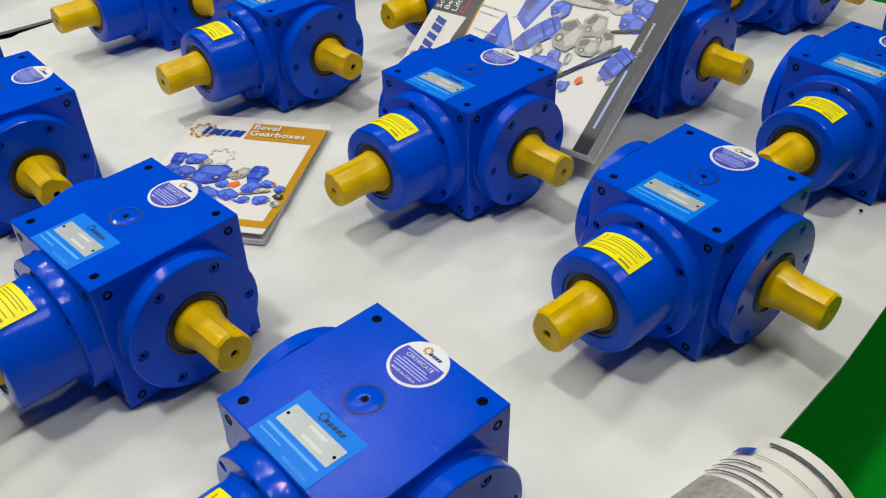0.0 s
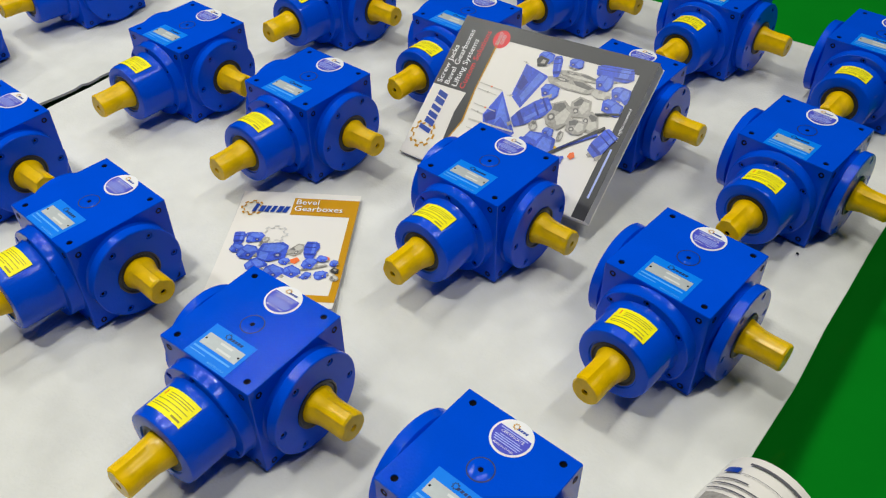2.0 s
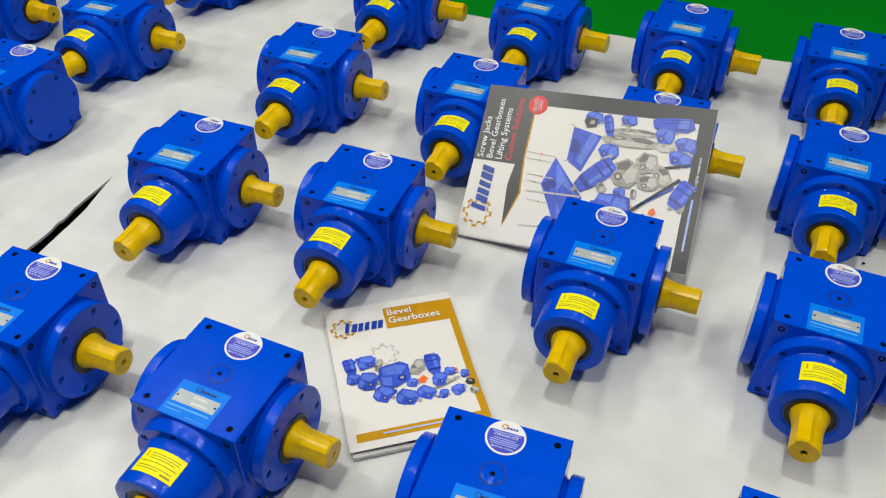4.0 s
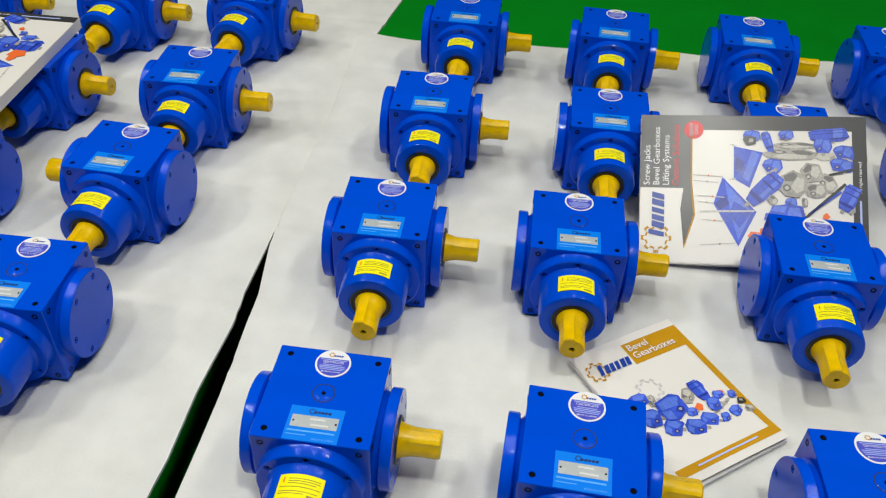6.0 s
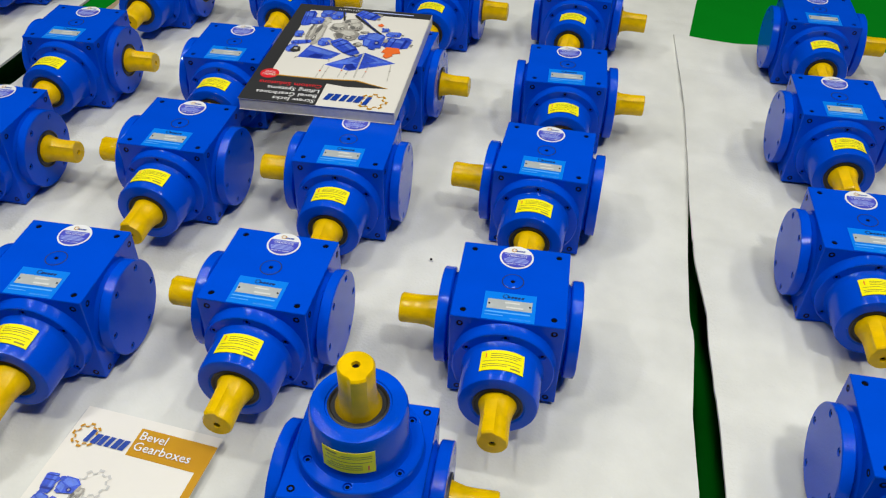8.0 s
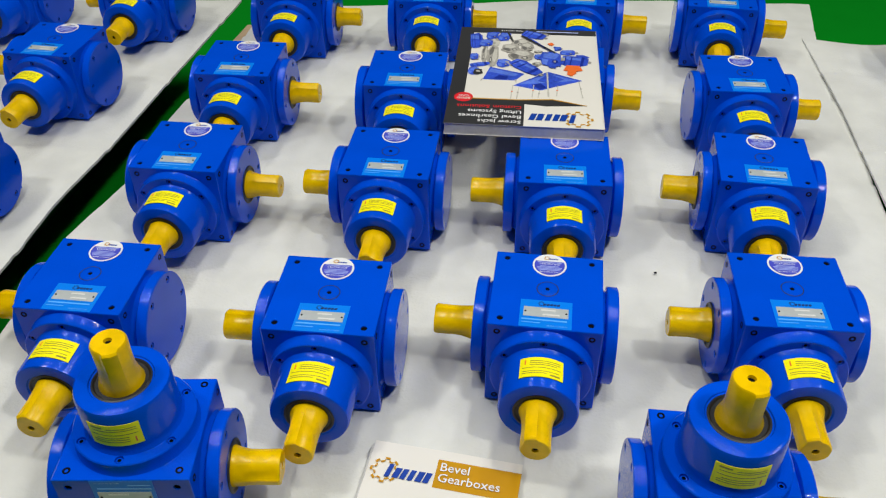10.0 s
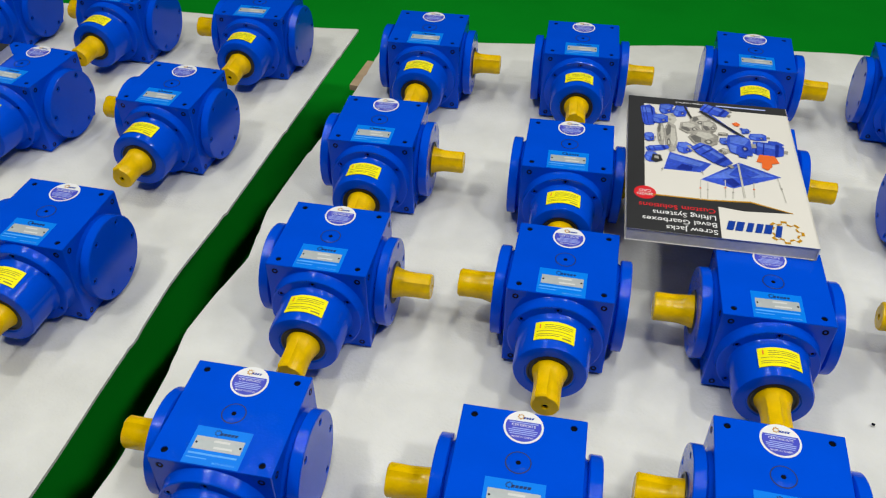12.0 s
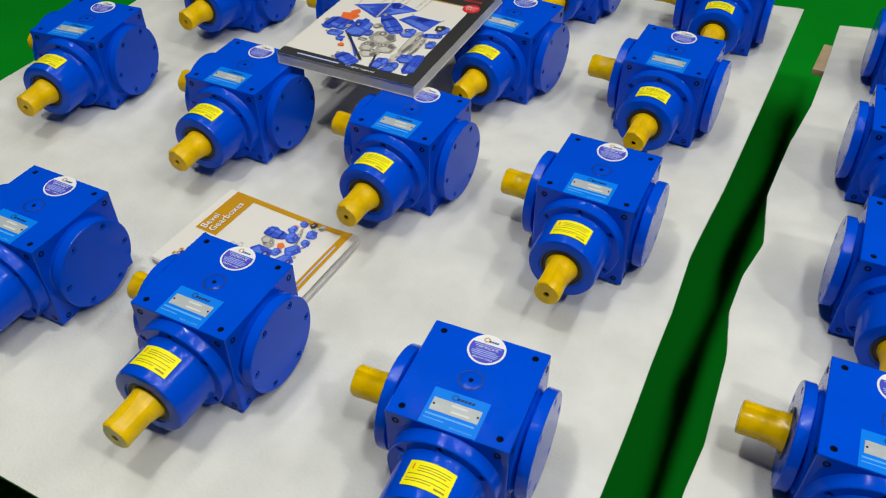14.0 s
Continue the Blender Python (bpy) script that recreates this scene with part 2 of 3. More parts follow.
# how far the left rim of each sheet is raised, by the share back
RAISED = {"A": ((0.42, 0.0), (0.54, 0.008)), "B": ((0.0, 0.018), (0.36, 0.016), (0.46, 0.0)), "C": ((0.0, 0.0), (1.0, 0.0))}


def along(points, at):
    return float(np.interp(at, [p[0] for p in points], [p[1] for p in points]))


def on_mat(rims, u, v):
    """The place at the share u across and v back of a sheet with uneven rims."""
    x, y = rims["front"][0][0] * (1 - u) + rims["front"][-1][0] * u, rims["left"][0][0] * (1 - v) + rims["left"][-1][0] * v
    for _ in range(4):
        y = along(rims["front"], x) * (1 - v) + along(rims["back"], x) * v
        x = along(rims["left"], y) * (1 - u) + along(rims["right"], y) * u
    return x, y


def foam_sheet(rims, lift, seed):
    """A limp sheet of white foam: wavy edges, shallow creases, rims that sag over the deck."""
    bm = bmesh.new()
    nu, nv = 110, 130
    grid = []
    for j in range(nv + 1):
        row = []
        for i in range(nu + 1):
            u, v = i / nu, j / nv
            x, y = on_mat(rims, u, v)
            rim = min(u, 1 - u, v, 1 - v)
            edge = max(0.0, 1 - rim / 0.05)
            x += edge * 0.003 * noise.noise((seed, y * 3.1, 0 if u < 0.5 else 7)) * (1 if min(u, 1 - u) < 0.05 else 0)
            y += edge * 0.004 * noise.noise((x * 3.3, seed, 3 if v < 0.5 else 9)) * (1 if min(v, 1 - v) < 0.05 else 0)
            n = noise.noise((x * 5 + seed, y * 5, 1.5)) + 0.6 * noise.noise((x * 14, y * 3 + seed, 4.1)) + 0.25 * noise.noise((x * 40, y * 40, seed))
            z = -0.0030 - 0.0023 * n - 0.004 * edge * edge
            for crease in (0.17, 0.36, 0.55, 0.71, 0.9):
                d = (v - crease - 0.02 * (u - 0.5) - 0.004 * noise.noise((u * 6, crease * 9, seed))) * 1.4
                z += 0.0018 * math.exp(-((d / 0.006) ** 2)) - 0.0022 * math.exp(-(((d - 0.014) / 0.010) ** 2))
            z += max(0.0, 1 - u / 0.10) * float(np.interp(v, [p[0] for p in lift], [p[1] for p in lift]))
            row.append(bm.verts.new((x, y, z)))
        grid.append(row)
    for j in range(nv):
        for i in range(nu):
            bm.faces.new((grid[j][i], grid[j][i + 1], grid[j + 1][i + 1], grid[j + 1][i]))
    low = bmesh.ops.extrude_face_region(bm, geom=bm.faces[:])
    bmesh.ops.translate(bm, vec=(0, 0, -0.004), verts=[g for g in low["geom"] if isinstance(g, bmesh.types.BMVert)])
    return part("foam_sheet", bm, FOAM, smooth=60)


def pallet(rims):
    """A pallet: deck boards on three bearers, a little short of the foam's rims."""
    root = new("pallet")
    count = 9
    for k in range(count):
        v0, v1 = 0.02 + 0.955 * (k / count + 0.004), 0.02 + 0.955 * ((k + 1) / count - 0.004)
        bm = bmesh.new()
        sheet(bm, [on_mat(rims, u, v) for u, v in ((0.035, v0), (0.965, v0), (0.965, v1), (0.035, v1))], -0.0385, 0.018)
        part("deck_board", bm, WOOD, root)
    for u in (0.20, 0.5, 0.80):
        bm = bmesh.new()
        sheet(bm, [on_mat(rims, a, v) for a, v in ((u - 0.04, 0.06), (u + 0.04, 0.06), (u + 0.04, 0.90), (u - 0.04, 0.90))], FLOOR, -0.0386 - FLOOR)
        part("bearer", bm, WOOD, root)
    if rims is MATS["B"]:
        part("board_end", block(bmesh.new(), -0.173, -0.095, 1.620, 1.712, -0.0200, -0.0095, edge=0.001), PINE, root, "bare pine end of a protruding board")
    return tagged(root, "low wooden pallet, coloured dark green for shade, under a white foam sheet", "pallet", "pallets on the floor")


for n, (name, rims) in enumerate(MATS.items()):
    pallet(rims)
    tagged(foam_sheet(rims, RAISED[name], n * 3.7 + 1), "large white foam sheet with soft creases, spread over a pallet", "foam sheet", "foam sheets")

# ---- the gearbox, drawn for a 140 mm housing and scaled to 115 mm ----
U = 0.8214
SIZE = Matrix.Diagonal((U, U, U, 1))
AXIS = 0.067
SIDE = {"right": pose(0.07, 0, AXIS, 0, 90, 0), "left": pose(-0.07, 0, AXIS, 0, -90, 0), "front": pose(0, -0.07, AXIS, 90, 0, 0)}
BOLTS = [(math.radians(a)) for a in (30, 90, 150, 210, 270, 330)]
meshes = {}


def make_bolt(parent, m):
    """A socket screw in its counterbore: blue head; socket and gap round the head coloured as shade."""
    bm = lathe(bmesh.new(), [(0, -0.0022), (0.0021, -0.0022), (0.0021, 0), (0.0034, 0), (0.0038, -0.0006), (0.0039, -0.0034), (0.0049, -0.0034), (0.0049, -0.004), (0, -0.004)], seg=12)
    for face in bm.faces:
        r = face.calc_center_median().to_2d().length
        face.material_index = 1 if r < 0.00212 or r > 0.00372 else 0
    bmesh.ops.transform(bm, matrix=SIZE @ m, verts=bm.verts)
    bolt = part("bolt", bm, BLUE, parent)
    bolt.data.materials.append(HOLE)
    return bolt


def make_flange(parent, side):
    """A round cover on a flared neck, with six counterbored screws."""
    m = SIDE[side]
    bm = bmesh.new()
    seg, R = 48, 0.0635
    rings = [(circle(0, 0, R - 0.0012, seg), 0.0205), (circle(0, 0, R, seg), 0.0193), (circle(0, 0, R, seg), 0.0070), (circle(0, 0, R - 0.002, seg), 0.0055), (circle(0, 0, 0.0560, seg), 0.0050), (circle(0, 0, 0.0585, seg), 0.0020), (circle(0, 0, 0.0640, seg), -0.0004)]
    holed(bm, rings, [(0.0530 * math.cos(a), 0.0530 * math.sin(a), 0.0050, 0.0040) for a in BOLTS], m)
    bmesh.ops.transform(bm, matrix=SIZE, verts=bm.verts)
    flange = part("flange", bm, BLUE, parent)
    for a in BOLTS:
        make_bolt(flange, m @ Matrix.Translation((0.0530 * math.cos(a), 0.0530 * math.sin(a), 0.0196)))
    return flange


def make_shaft(parent, side, base, tip):
    """A stub of shaft under yellow wax: a flared root, a key on top and a centre bore; a black seal round it."""
    m, length = SIDE[side], tip - base
    profile = [(0, tip - 0.009), (0.0034, tip - 0.006), (0.0042, tip), (0.0166, tip), (0.0182, tip - 0.0024), (0.0178, base + length * 0.55), (0.0183, base + length * 0.34), (0.0204, base + length * 0.17), (0.0230, base + 0.002), (0.0230, base - 0.006), (0, base - 0.006)]
    up = {"right": math.pi, "left": 0.0, "front": math.pi / 2}[side] + 0.35
    bm = lathe(bmesh.new(), profile, Matrix(), 36)
    for v in bm.verts:
        # the key under the wax: a flat-topped ridge along the stub
        r = math.hypot(v.co.x, v.co.y)
        if r > 0.010 and v.co.z > base + 0.001:
            off = abs((math.atan2(v.co.y, v.co.x) - up + math.pi) % (2 * math.pi) - math.pi)
            rise = max(0.0, min(1.0, (0.55 - off) / 0.16))
            grow = 1 + 0.20 * rise * min(1.0, (v.co.z - base) / (length * 0.3))
            v.co.x, v.co.y = v.co.x * grow, v.co.y * grow
    bmesh.ops.transform(bm, matrix=SIZE @ m, verts=bm.verts)
    shaft = part("shaft", bm, YELLOW, parent, "yellow wax-coated steel shaft stub")
    bm = bmesh.new()
    lathe(bm, [(0, tip - 0.0040), (0.0036, tip - 0.0035), (0.0036, tip - 0.0052), (0, tip - 0.0052)], m, 12)
    bmesh.ops.transform(bm, matrix=SIZE, verts=bm.verts)
    part("centre_bore", bm, HOLE, shaft)
    bm = lathe(bmesh.new(), [(0.018, base + 0.0006), (0.0268, base + 0.0006), (0.0285, base + 0.0026), (0.0305, base + 0.0020), (0.0310, base - 0.002), (0.018, base - 0.002), (0.018, base + 0.0006)], m, 36)
    bmesh.ops.transform(bm, matrix=SIZE, verts=bm.verts)
    part("oil_seal", bm, BLACK, parent, "black rubber oil seal")
    return shaft


def make_gearbox(shaft_side):
    """Housing, two side covers, a stepped input hub with its shaft, one output shaft, labels, screws and a plug."""
    root = new("gearbox")
    height = 0.136
    e = 0.0005
    sq = lambda d: [(-0.07 + d, -0.07 + 2 * e), (-0.07 + 2 * e, -0.07 + d), (0.07 - 2 * e, -0.07 + d), (0.07 - d, -0.07 + 2 * e), (0.07 - d, 0.07 - 2 * e), (0.07 - 2 * e, 0.07 - d), (-0.07 + 2 * e, 0.07 - d), (-0.07 + d, 0.07 - 2 * e)]
    bm = bmesh.new()
    top_holes = [(sx * 0.0553, sy * 0.0575, 0.0040, 0.010) for sx in (-1, 1) for sy in (-1, 1)]
    holed(bm, [(sq(0.0006), height), (sq(0), height - 0.0008), (sq(0), 0.0012), (sq(0.001), 0.0002)], top_holes)
    bmesh.ops.transform(bm, matrix=SIZE, verts=bm.verts)
    part("housing", bm, BLUE, root, smooth=20)
    # dark caps give each threaded hole its inner shade by colour
    for x, y, r, _ in top_holes:
        bm = lathe(bmesh.new(), [(0, height - 0.006), (0.0039, height - 0.0016), (0.0039, height - 0.009), (0, height - 0.009)], Matrix.Translation((x, y, 0)), 12)
        bmesh.ops.transform(bm, matrix=SIZE, verts=bm.verts)
        part("threaded_hole", bm, HOLE, root)
    for side in ("right", "left", "front"):
        for sx in (-1, 1):
            for sz in (-1, 1):
                bm = lathe(bmesh.new(), [(0, -0.001), (0.0026, 0.0003), (0.0042, 0.0004), (0.0044, -0.002), (0, -0.002)], SIDE[side] @ Matrix.Translation((sx * 0.0575, sz * 0.0575, 0)), 12)
                bmesh.ops.transform(bm, matrix=SIZE, verts=bm.verts)
                part("threaded_hole", bm, HOLE, root)
    # plug: a navy ring painted as a groove's shade, and a socket, mid top
    bm = lathe(bmesh.new(), [(0, height - 0.001), (0.0030, height - 0.001), (0.0036, height + 0.0006), (0.0122, height + 0.0007), (0.0128, height + 0.0003), (0.0128, height - 0.001)], Matrix.Translation((0, 0.002, 0)), 32)
    bmesh.ops.transform(bm, matrix=SIZE, verts=bm.verts)
    plug = part("plug", bm, BLUE, root)
    bm = lathe(bmesh.new(), [(0.0128, height - 0.001), (0.0128, height + 0.0002), (0.0142, height + 0.0002), (0.0142, height - 0.001)], Matrix.Translation((0, 0.002, 0)), 32)
    bmesh.ops.transform(bm, matrix=SIZE, verts=bm.verts)
    part("plug_groove_shade", bm, NAVY, plug)
    bm = lathe(bmesh.new(), [(0, height + 0.0001), (0.0030, height + 0.0001), (0.0030, height - 0.002), (0, height - 0.002)], Matrix.Translation((0, 0.002, 0)), 6)
    bmesh.ops.transform(bm, matrix=SIZE, verts=bm.verts)
    part("plug_socket", bm, HOLE, plug)
    for side in ("right", "left"):
        make_flange(root, side)
    # input hub
    m = SIDE["front"]
    bm = bmesh.new()
    seg = 48
    rings = [(circle(0, 0, 0.0625, seg), 0.0160), (circle(0, 0, 0.0637, seg), 0.0148), (circle(0, 0, 0.0637, seg), 0.0030), (circle(0, 0, 0.0655, seg), -0.0004)]
    front_bolts = [math.radians(a) for a in (35, 90, 145, 215, 270, 325)]
    holed(bm, rings, [(0.0565 * math.cos(a), 0.0565 * math.sin(a), 0.0048, 0.0040) for a in front_bolts], m)
    lathe(bm, [(0.0520, 0.0155), (0.0500, 0.0185), (0.0492, 0.0240), (0.0486, 0.0690), (0.0470, 0.0728), (0.0440, 0.0738), (0.0330, 0.0738), (0.0322, 0.0722), (0.0300, 0.0722), (0.0300, 0.0690), (0, 0.0690)], m, seg)
    bmesh.ops.transform(bm, matrix=SIZE, verts=bm.verts)
    hub = part("input_hub", bm, BLUE, root)
    for a in front_bolts:
        make_bolt(hub, m @ Matrix.Translation((0.0565 * math.cos(a), 0.0565 * math.sin(a), 0.0150)))
    make_shaft(root, "front", 0.0705, 0.128)
    make_shaft(root, shaft_side, 0.0200, 0.0745)

    # curved yellow warning label on the hub
    def wrapped(bm, u0, u1, v0, v1, r, steps=10):
        """A patch on the hub: u round it in metres from the crown, v along it from the housing."""
        rows = [[bm.verts.new((rr * math.sin(u / 0.0490), -0.07 - v, AXIS + rr * math.cos(u / 0.0490))) for u in [u0 + (u1 - u0) * k / steps for k in range(steps + 1)]] for rr, v in ((r - 0.0004, v0), (r, v0), (r, v1), (r - 0.0004, v1))]
        for one, two in zip(rows, rows[1:]):
            for k in range(steps):
                bm.faces.new((one[k], one[k + 1], two[k + 1], two[k]))
        for k in (0, steps):
            bm.faces.new([row[k] for row in rows])
    bm = bmesh.new()
    wrapped(bm, -0.0265, 0.0265, 0.0290, 0.0600, 0.0499)
    bmesh.ops.transform(bm, matrix=SIZE, verts=bm.verts)
    warning = part("warning_label", bm, LEMON, root, "yellow warning label with unreadable fine print")
    bm = bmesh.new()
    for v, u0, u1 in ((0.0345, -0.014, 0.022), (0.0375, -0.014, 0.022), (0.0405, -0.014, 0.018), (0.0450, -0.023, 0.023), (0.0505, -0.023, 0.021), (0.0535, -0.023, 0.006)):
        wrapped(bm, u0, u1, v, v + 0.0009, 0.05005)
    wrapped(bm, 0.010, 0.022, 0.0545, 0.0568, 0.05005, 4)
    bmesh.ops.transform(bm, matrix=SIZE, verts=bm.verts)
    part("fine_print", bm, INK, warning)
    bm = bmesh.new()
    wrapped(bm, -0.0205, -0.0190, 0.0330, 0.0400, 0.05005, 2)
    bmesh.ops.transform(bm, matrix=SIZE, verts=bm.verts)
    part("warning_mark", bm, ORANGE, warning)

    # light blue nameplate label
    z = height
    flat = lambda name, pts, zz, mat, parent, label="": part(name, sheet(bmesh.new(), pts, z + zz, 0.00025, SIZE), mat, parent, label)
    label = flat("nameplate_label", box2(-0.0320, 0.0320, -0.0690, -0.0205), 0.0001, SKY, root, "light blue label with a riveted metal plate")
    plate = flat("type_plate", box2(-0.0275, 0.0275, -0.0505, -0.0335), 0.0004, PLATE, label, "blank-looking silver type plate")
    for x in (-0.0250, 0.0250):
        bm = lathe(bmesh.new(), [(0, z + 0.0014), (0.0010, z + 0.0012), (0.0014, z + 0.0006), (0, z + 0.0005)], Matrix.Translation((x, -0.0420, 0)), 10)
        bmesh.ops.transform(bm, matrix=SIZE, verts=bm.verts)
        part("rivet", bm, HOLE, plate)
    flat("stamped_bar", box2(-0.006, 0.012, -0.0396, -0.0370), 0.0007, STAMP, plate)
    flat("stamped_bar", box2(-0.004, 0.017, -0.0475, -0.0448), 0.0007, STAMP, plate)
    bm = bmesh.new()
    ring_print(bm, gear(-0.006, -0.0270, 0.0042), -0.006, -0.0270, 0.7, z + 0.0004)
    for k in range(5):
        x0 = -0.004 + k * 0.0042
        sheet(bm, [(x0, -0.0295), (x0 + 0.0032, -0.0295), (x0 + 0.0042, -0.0262), (x0 + 0.0010, -0.0262)], z + 0.0004)
    bmesh.ops.transform(bm, matrix=SIZE, verts=bm.verts)
    part("maker_mark", bm, NAVY, label)
    for x0, x1, y, h in ((-0.029, 0.026, -0.0557, 0.0022), (-0.029, -0.006, -0.0612, 0.0011)):
        flat("name_bar", box2(x0, x1, y - h / 2, y + h / 2), 0.0004, FAINT, label)
    writing("origin_line", "MADE IN CHINA", 0.0034 * U, FAINT, label, pose(0.002 * U, -0.0662 * U, (z + 0.0006) * U))

    # round certificate sticker
    m = Matrix.Translation((0.0005, 0.0490, 0))
    bm = lathe(bmesh.new(), [(0, z + 0.0004), (0.0222, z + 0.0004), (0.0222, z - 0.0004), (0, z - 0.0004)], m, 40)
    bmesh.ops.transform(bm, matrix=SIZE, verts=bm.verts)
    sticker = part("certificate_sticker", bm, WHITE, root, "round white and violet certificate sticker")
    r, cut = 0.0198, 0.0072
    a0 = math.asin(cut / r)
    arc = [(0.0005 + r * math.cos(a), 0.0490 + r * math.sin(a)) for a in [math.pi - a0 + (math.pi + 2 * a0) * k / 28 for k in range(29)]]
    seal = flat("violet_field", arc, 0.0006, VIOLET, sticker)
    bm = bmesh.new()
    ring_print(bm, gear(-0.0035, 0.0625, 0.0040), -0.0035, 0.0625, 0.65, z + 0.0006)
    bmesh.ops.transform(bm, matrix=SIZE, verts=bm.verts)
    part("cog_mark", bm, GOLD, sticker)
    bm = bmesh.new()
    for k in range(4):
        x0 = -0.001 + k * 0.0030
        sheet(bm, [(x0, 0.0600), (x0 + 0.0023, 0.0600), (x0 + 0.0031, 0.0626), (x0 + 0.0008, 0.0626)], z + 0.0006, 0.0002, SIZE)
    part("word_mark", bm, LOGO, sticker)
    writing("certificate_word", "CERTIFICATE", 0.0046 * U, WHITE, seal, pose(0.0005 * U, 0.0490 * U, (z + 0.0010) * U), "CENTER")
    bm = bmesh.new()
    for y, w in ((0.0462, 0.012), (0.0437, 0.016), (0.0412, 0.0155), (0.0387, 0.014), (0.0540, 0.016)):
        sheet(bm, box2(0.0005 - w, 0.0005 + w, y - 0.0005, y + 0.0005), z + 0.0008, 0.0002, SIZE)
    part("fine_print", bm, PALE, seal)
    writing("origin_line", "MADE IN CHINA", 0.0032 * U, WHITE, seal, pose(0.0005 * U, 0.0338 * U, (z + 0.0010) * U), "CENTER")
    return root


LABELS = {
    "R": "glossy bright blue gearbox, yellow waxed side shaft pointing east, on foam",
    "L": "glossy bright blue gearbox, yellow waxed side shaft pointing west, on foam",
    "U": "glossy bright blue gearbox standing on end, yellow input shaft upward",
}
# x, y, turn in degrees, kind: output shaft right, left, or stood on its back
GEARBOXES = [
    (1.1147, 1.7525, 4.8, "R"),
    (1.3746, 1.7642, 1.6, "R"),
    (1.6132, 1.8037, 2.7, "R"),
    (1.8506, 1.8284, 3.7, "R"),
    (1.1214, 1.4568, 6.0, "R"),
    (1.3857, 1.4795, 5.1, "R"),
    (1.6483, 1.5068, 5.1, "R"),
    (1.8861, 1.5322, 1.7, "R"),
    (1.1287, 1.1679, 5.8, "R"),
    (1.3658, 1.1998, 5.5, "R"),
    (1.6599, 1.2261, 4.4, "R"),
    (1.9091, 1.2431, 2.2, "R"),
    (1.1483, 0.8655, 4.9, "R"),
    (1.4033, 0.8728, 2.7, "R"),
    (1.6765, 0.8897, 7.7, "R"),
    (1.9284, 0.9231, 3.9, "R"),
    (-0.0298, 1.6319, 6.8, "R"),
    (0.2157, 1.6648, 7.2, "R"),
    (0.4807, 1.7007, 3.0, "R"),
    (0.7209, 1.7315, 0.7, "R"),
    (-0.0136, 1.3439, 6.5, "R"),
    (0.2472, 1.3579, 6.4, "R"),
    (0.4789, 1.4219, 3.0, "R"),
    (0.7417, 1.4365, 6.6, "R"),
    (0.0166, 1.0911, 5.2, "R"),
    (0.2821, 1.1274, 4.6, "L"),
    (0.5039, 1.1553, 6.4, "L"),
    (0.7508, 1.2028, 2.3, "L"),
    (0.0277, 0.8292, 5.2, "L"),
    (0.2893, 0.8507, 5.8, "L"),
    (0.5109, 0.9008, 3.8, "L"),
    (0.7593, 0.9510, 6.2, "L"),
    (-0.8379, 1.6141, 3.0, "L"),
    (-0.5947, 1.6289, 2.0, "L"),
    (-0.3369, 1.6415, 5.9, "L"),
    (-1.0925, 1.3143, 3.0, "L"),
    (-0.8379, 1.3266, 3.0, "L"),
    (-0.5856, 1.3396, -0.7, "L"),
    (-0.3373, 1.3499, 2.1, "L"),
    (-1.1356, 1.0108, 10.2, "L"),
    (-0.8416, 1.0216, 4.0, "L"),
    (-0.5828, 1.0385, 2.0, "L"),
    (-0.3240, 1.0383, 3.3, "L"),
    (-0.8502, 0.6678, 3.2, "L"),
    (-0.5936, 0.6740, 3.3, "L"),
    (-0.3092, 0.6913, 6.8, "L"),
    (0.1807, 0.6493, 12.0, "U"),
    (0.6795, 0.7098, 6.0, "U"),
]
first = {}
for x, y, turn, kind in GEARBOXES:
    m = pose(x, y, 0, 0, 0, turn)
    if kind == "U":
        m = m @ pose(0, 0, 0.07 * U, -90, 0, 180) @ Matrix.Translation((0, 0, -AXIS * U))
    shape = "R" if kind == "R" else "L"
    if shape not in first:
        first[shape] = make_gearbox("left" if shape == "L" else "right")
        ob = first[shape]
        ob.matrix_basis = m
    else:
        ob = copy_thing(first[shape], m)
    tagged(ob, LABELS[kind], "gearbox", "gearboxes on foam sheets")


# ---- catalogues and booklets ----
def printed(name, pieces, parent):
    """Flat ink laid piece over piece: outlines with their height and ink."""
    low = min(z for _, z, _ in pieces) - 0.00015
    for n, (pts, z, mat) in enumerate(pieces):
        part(name if n == 0 else "picture_detail", sheet(bmesh.new(), pts, low, z - low), mat, parent)


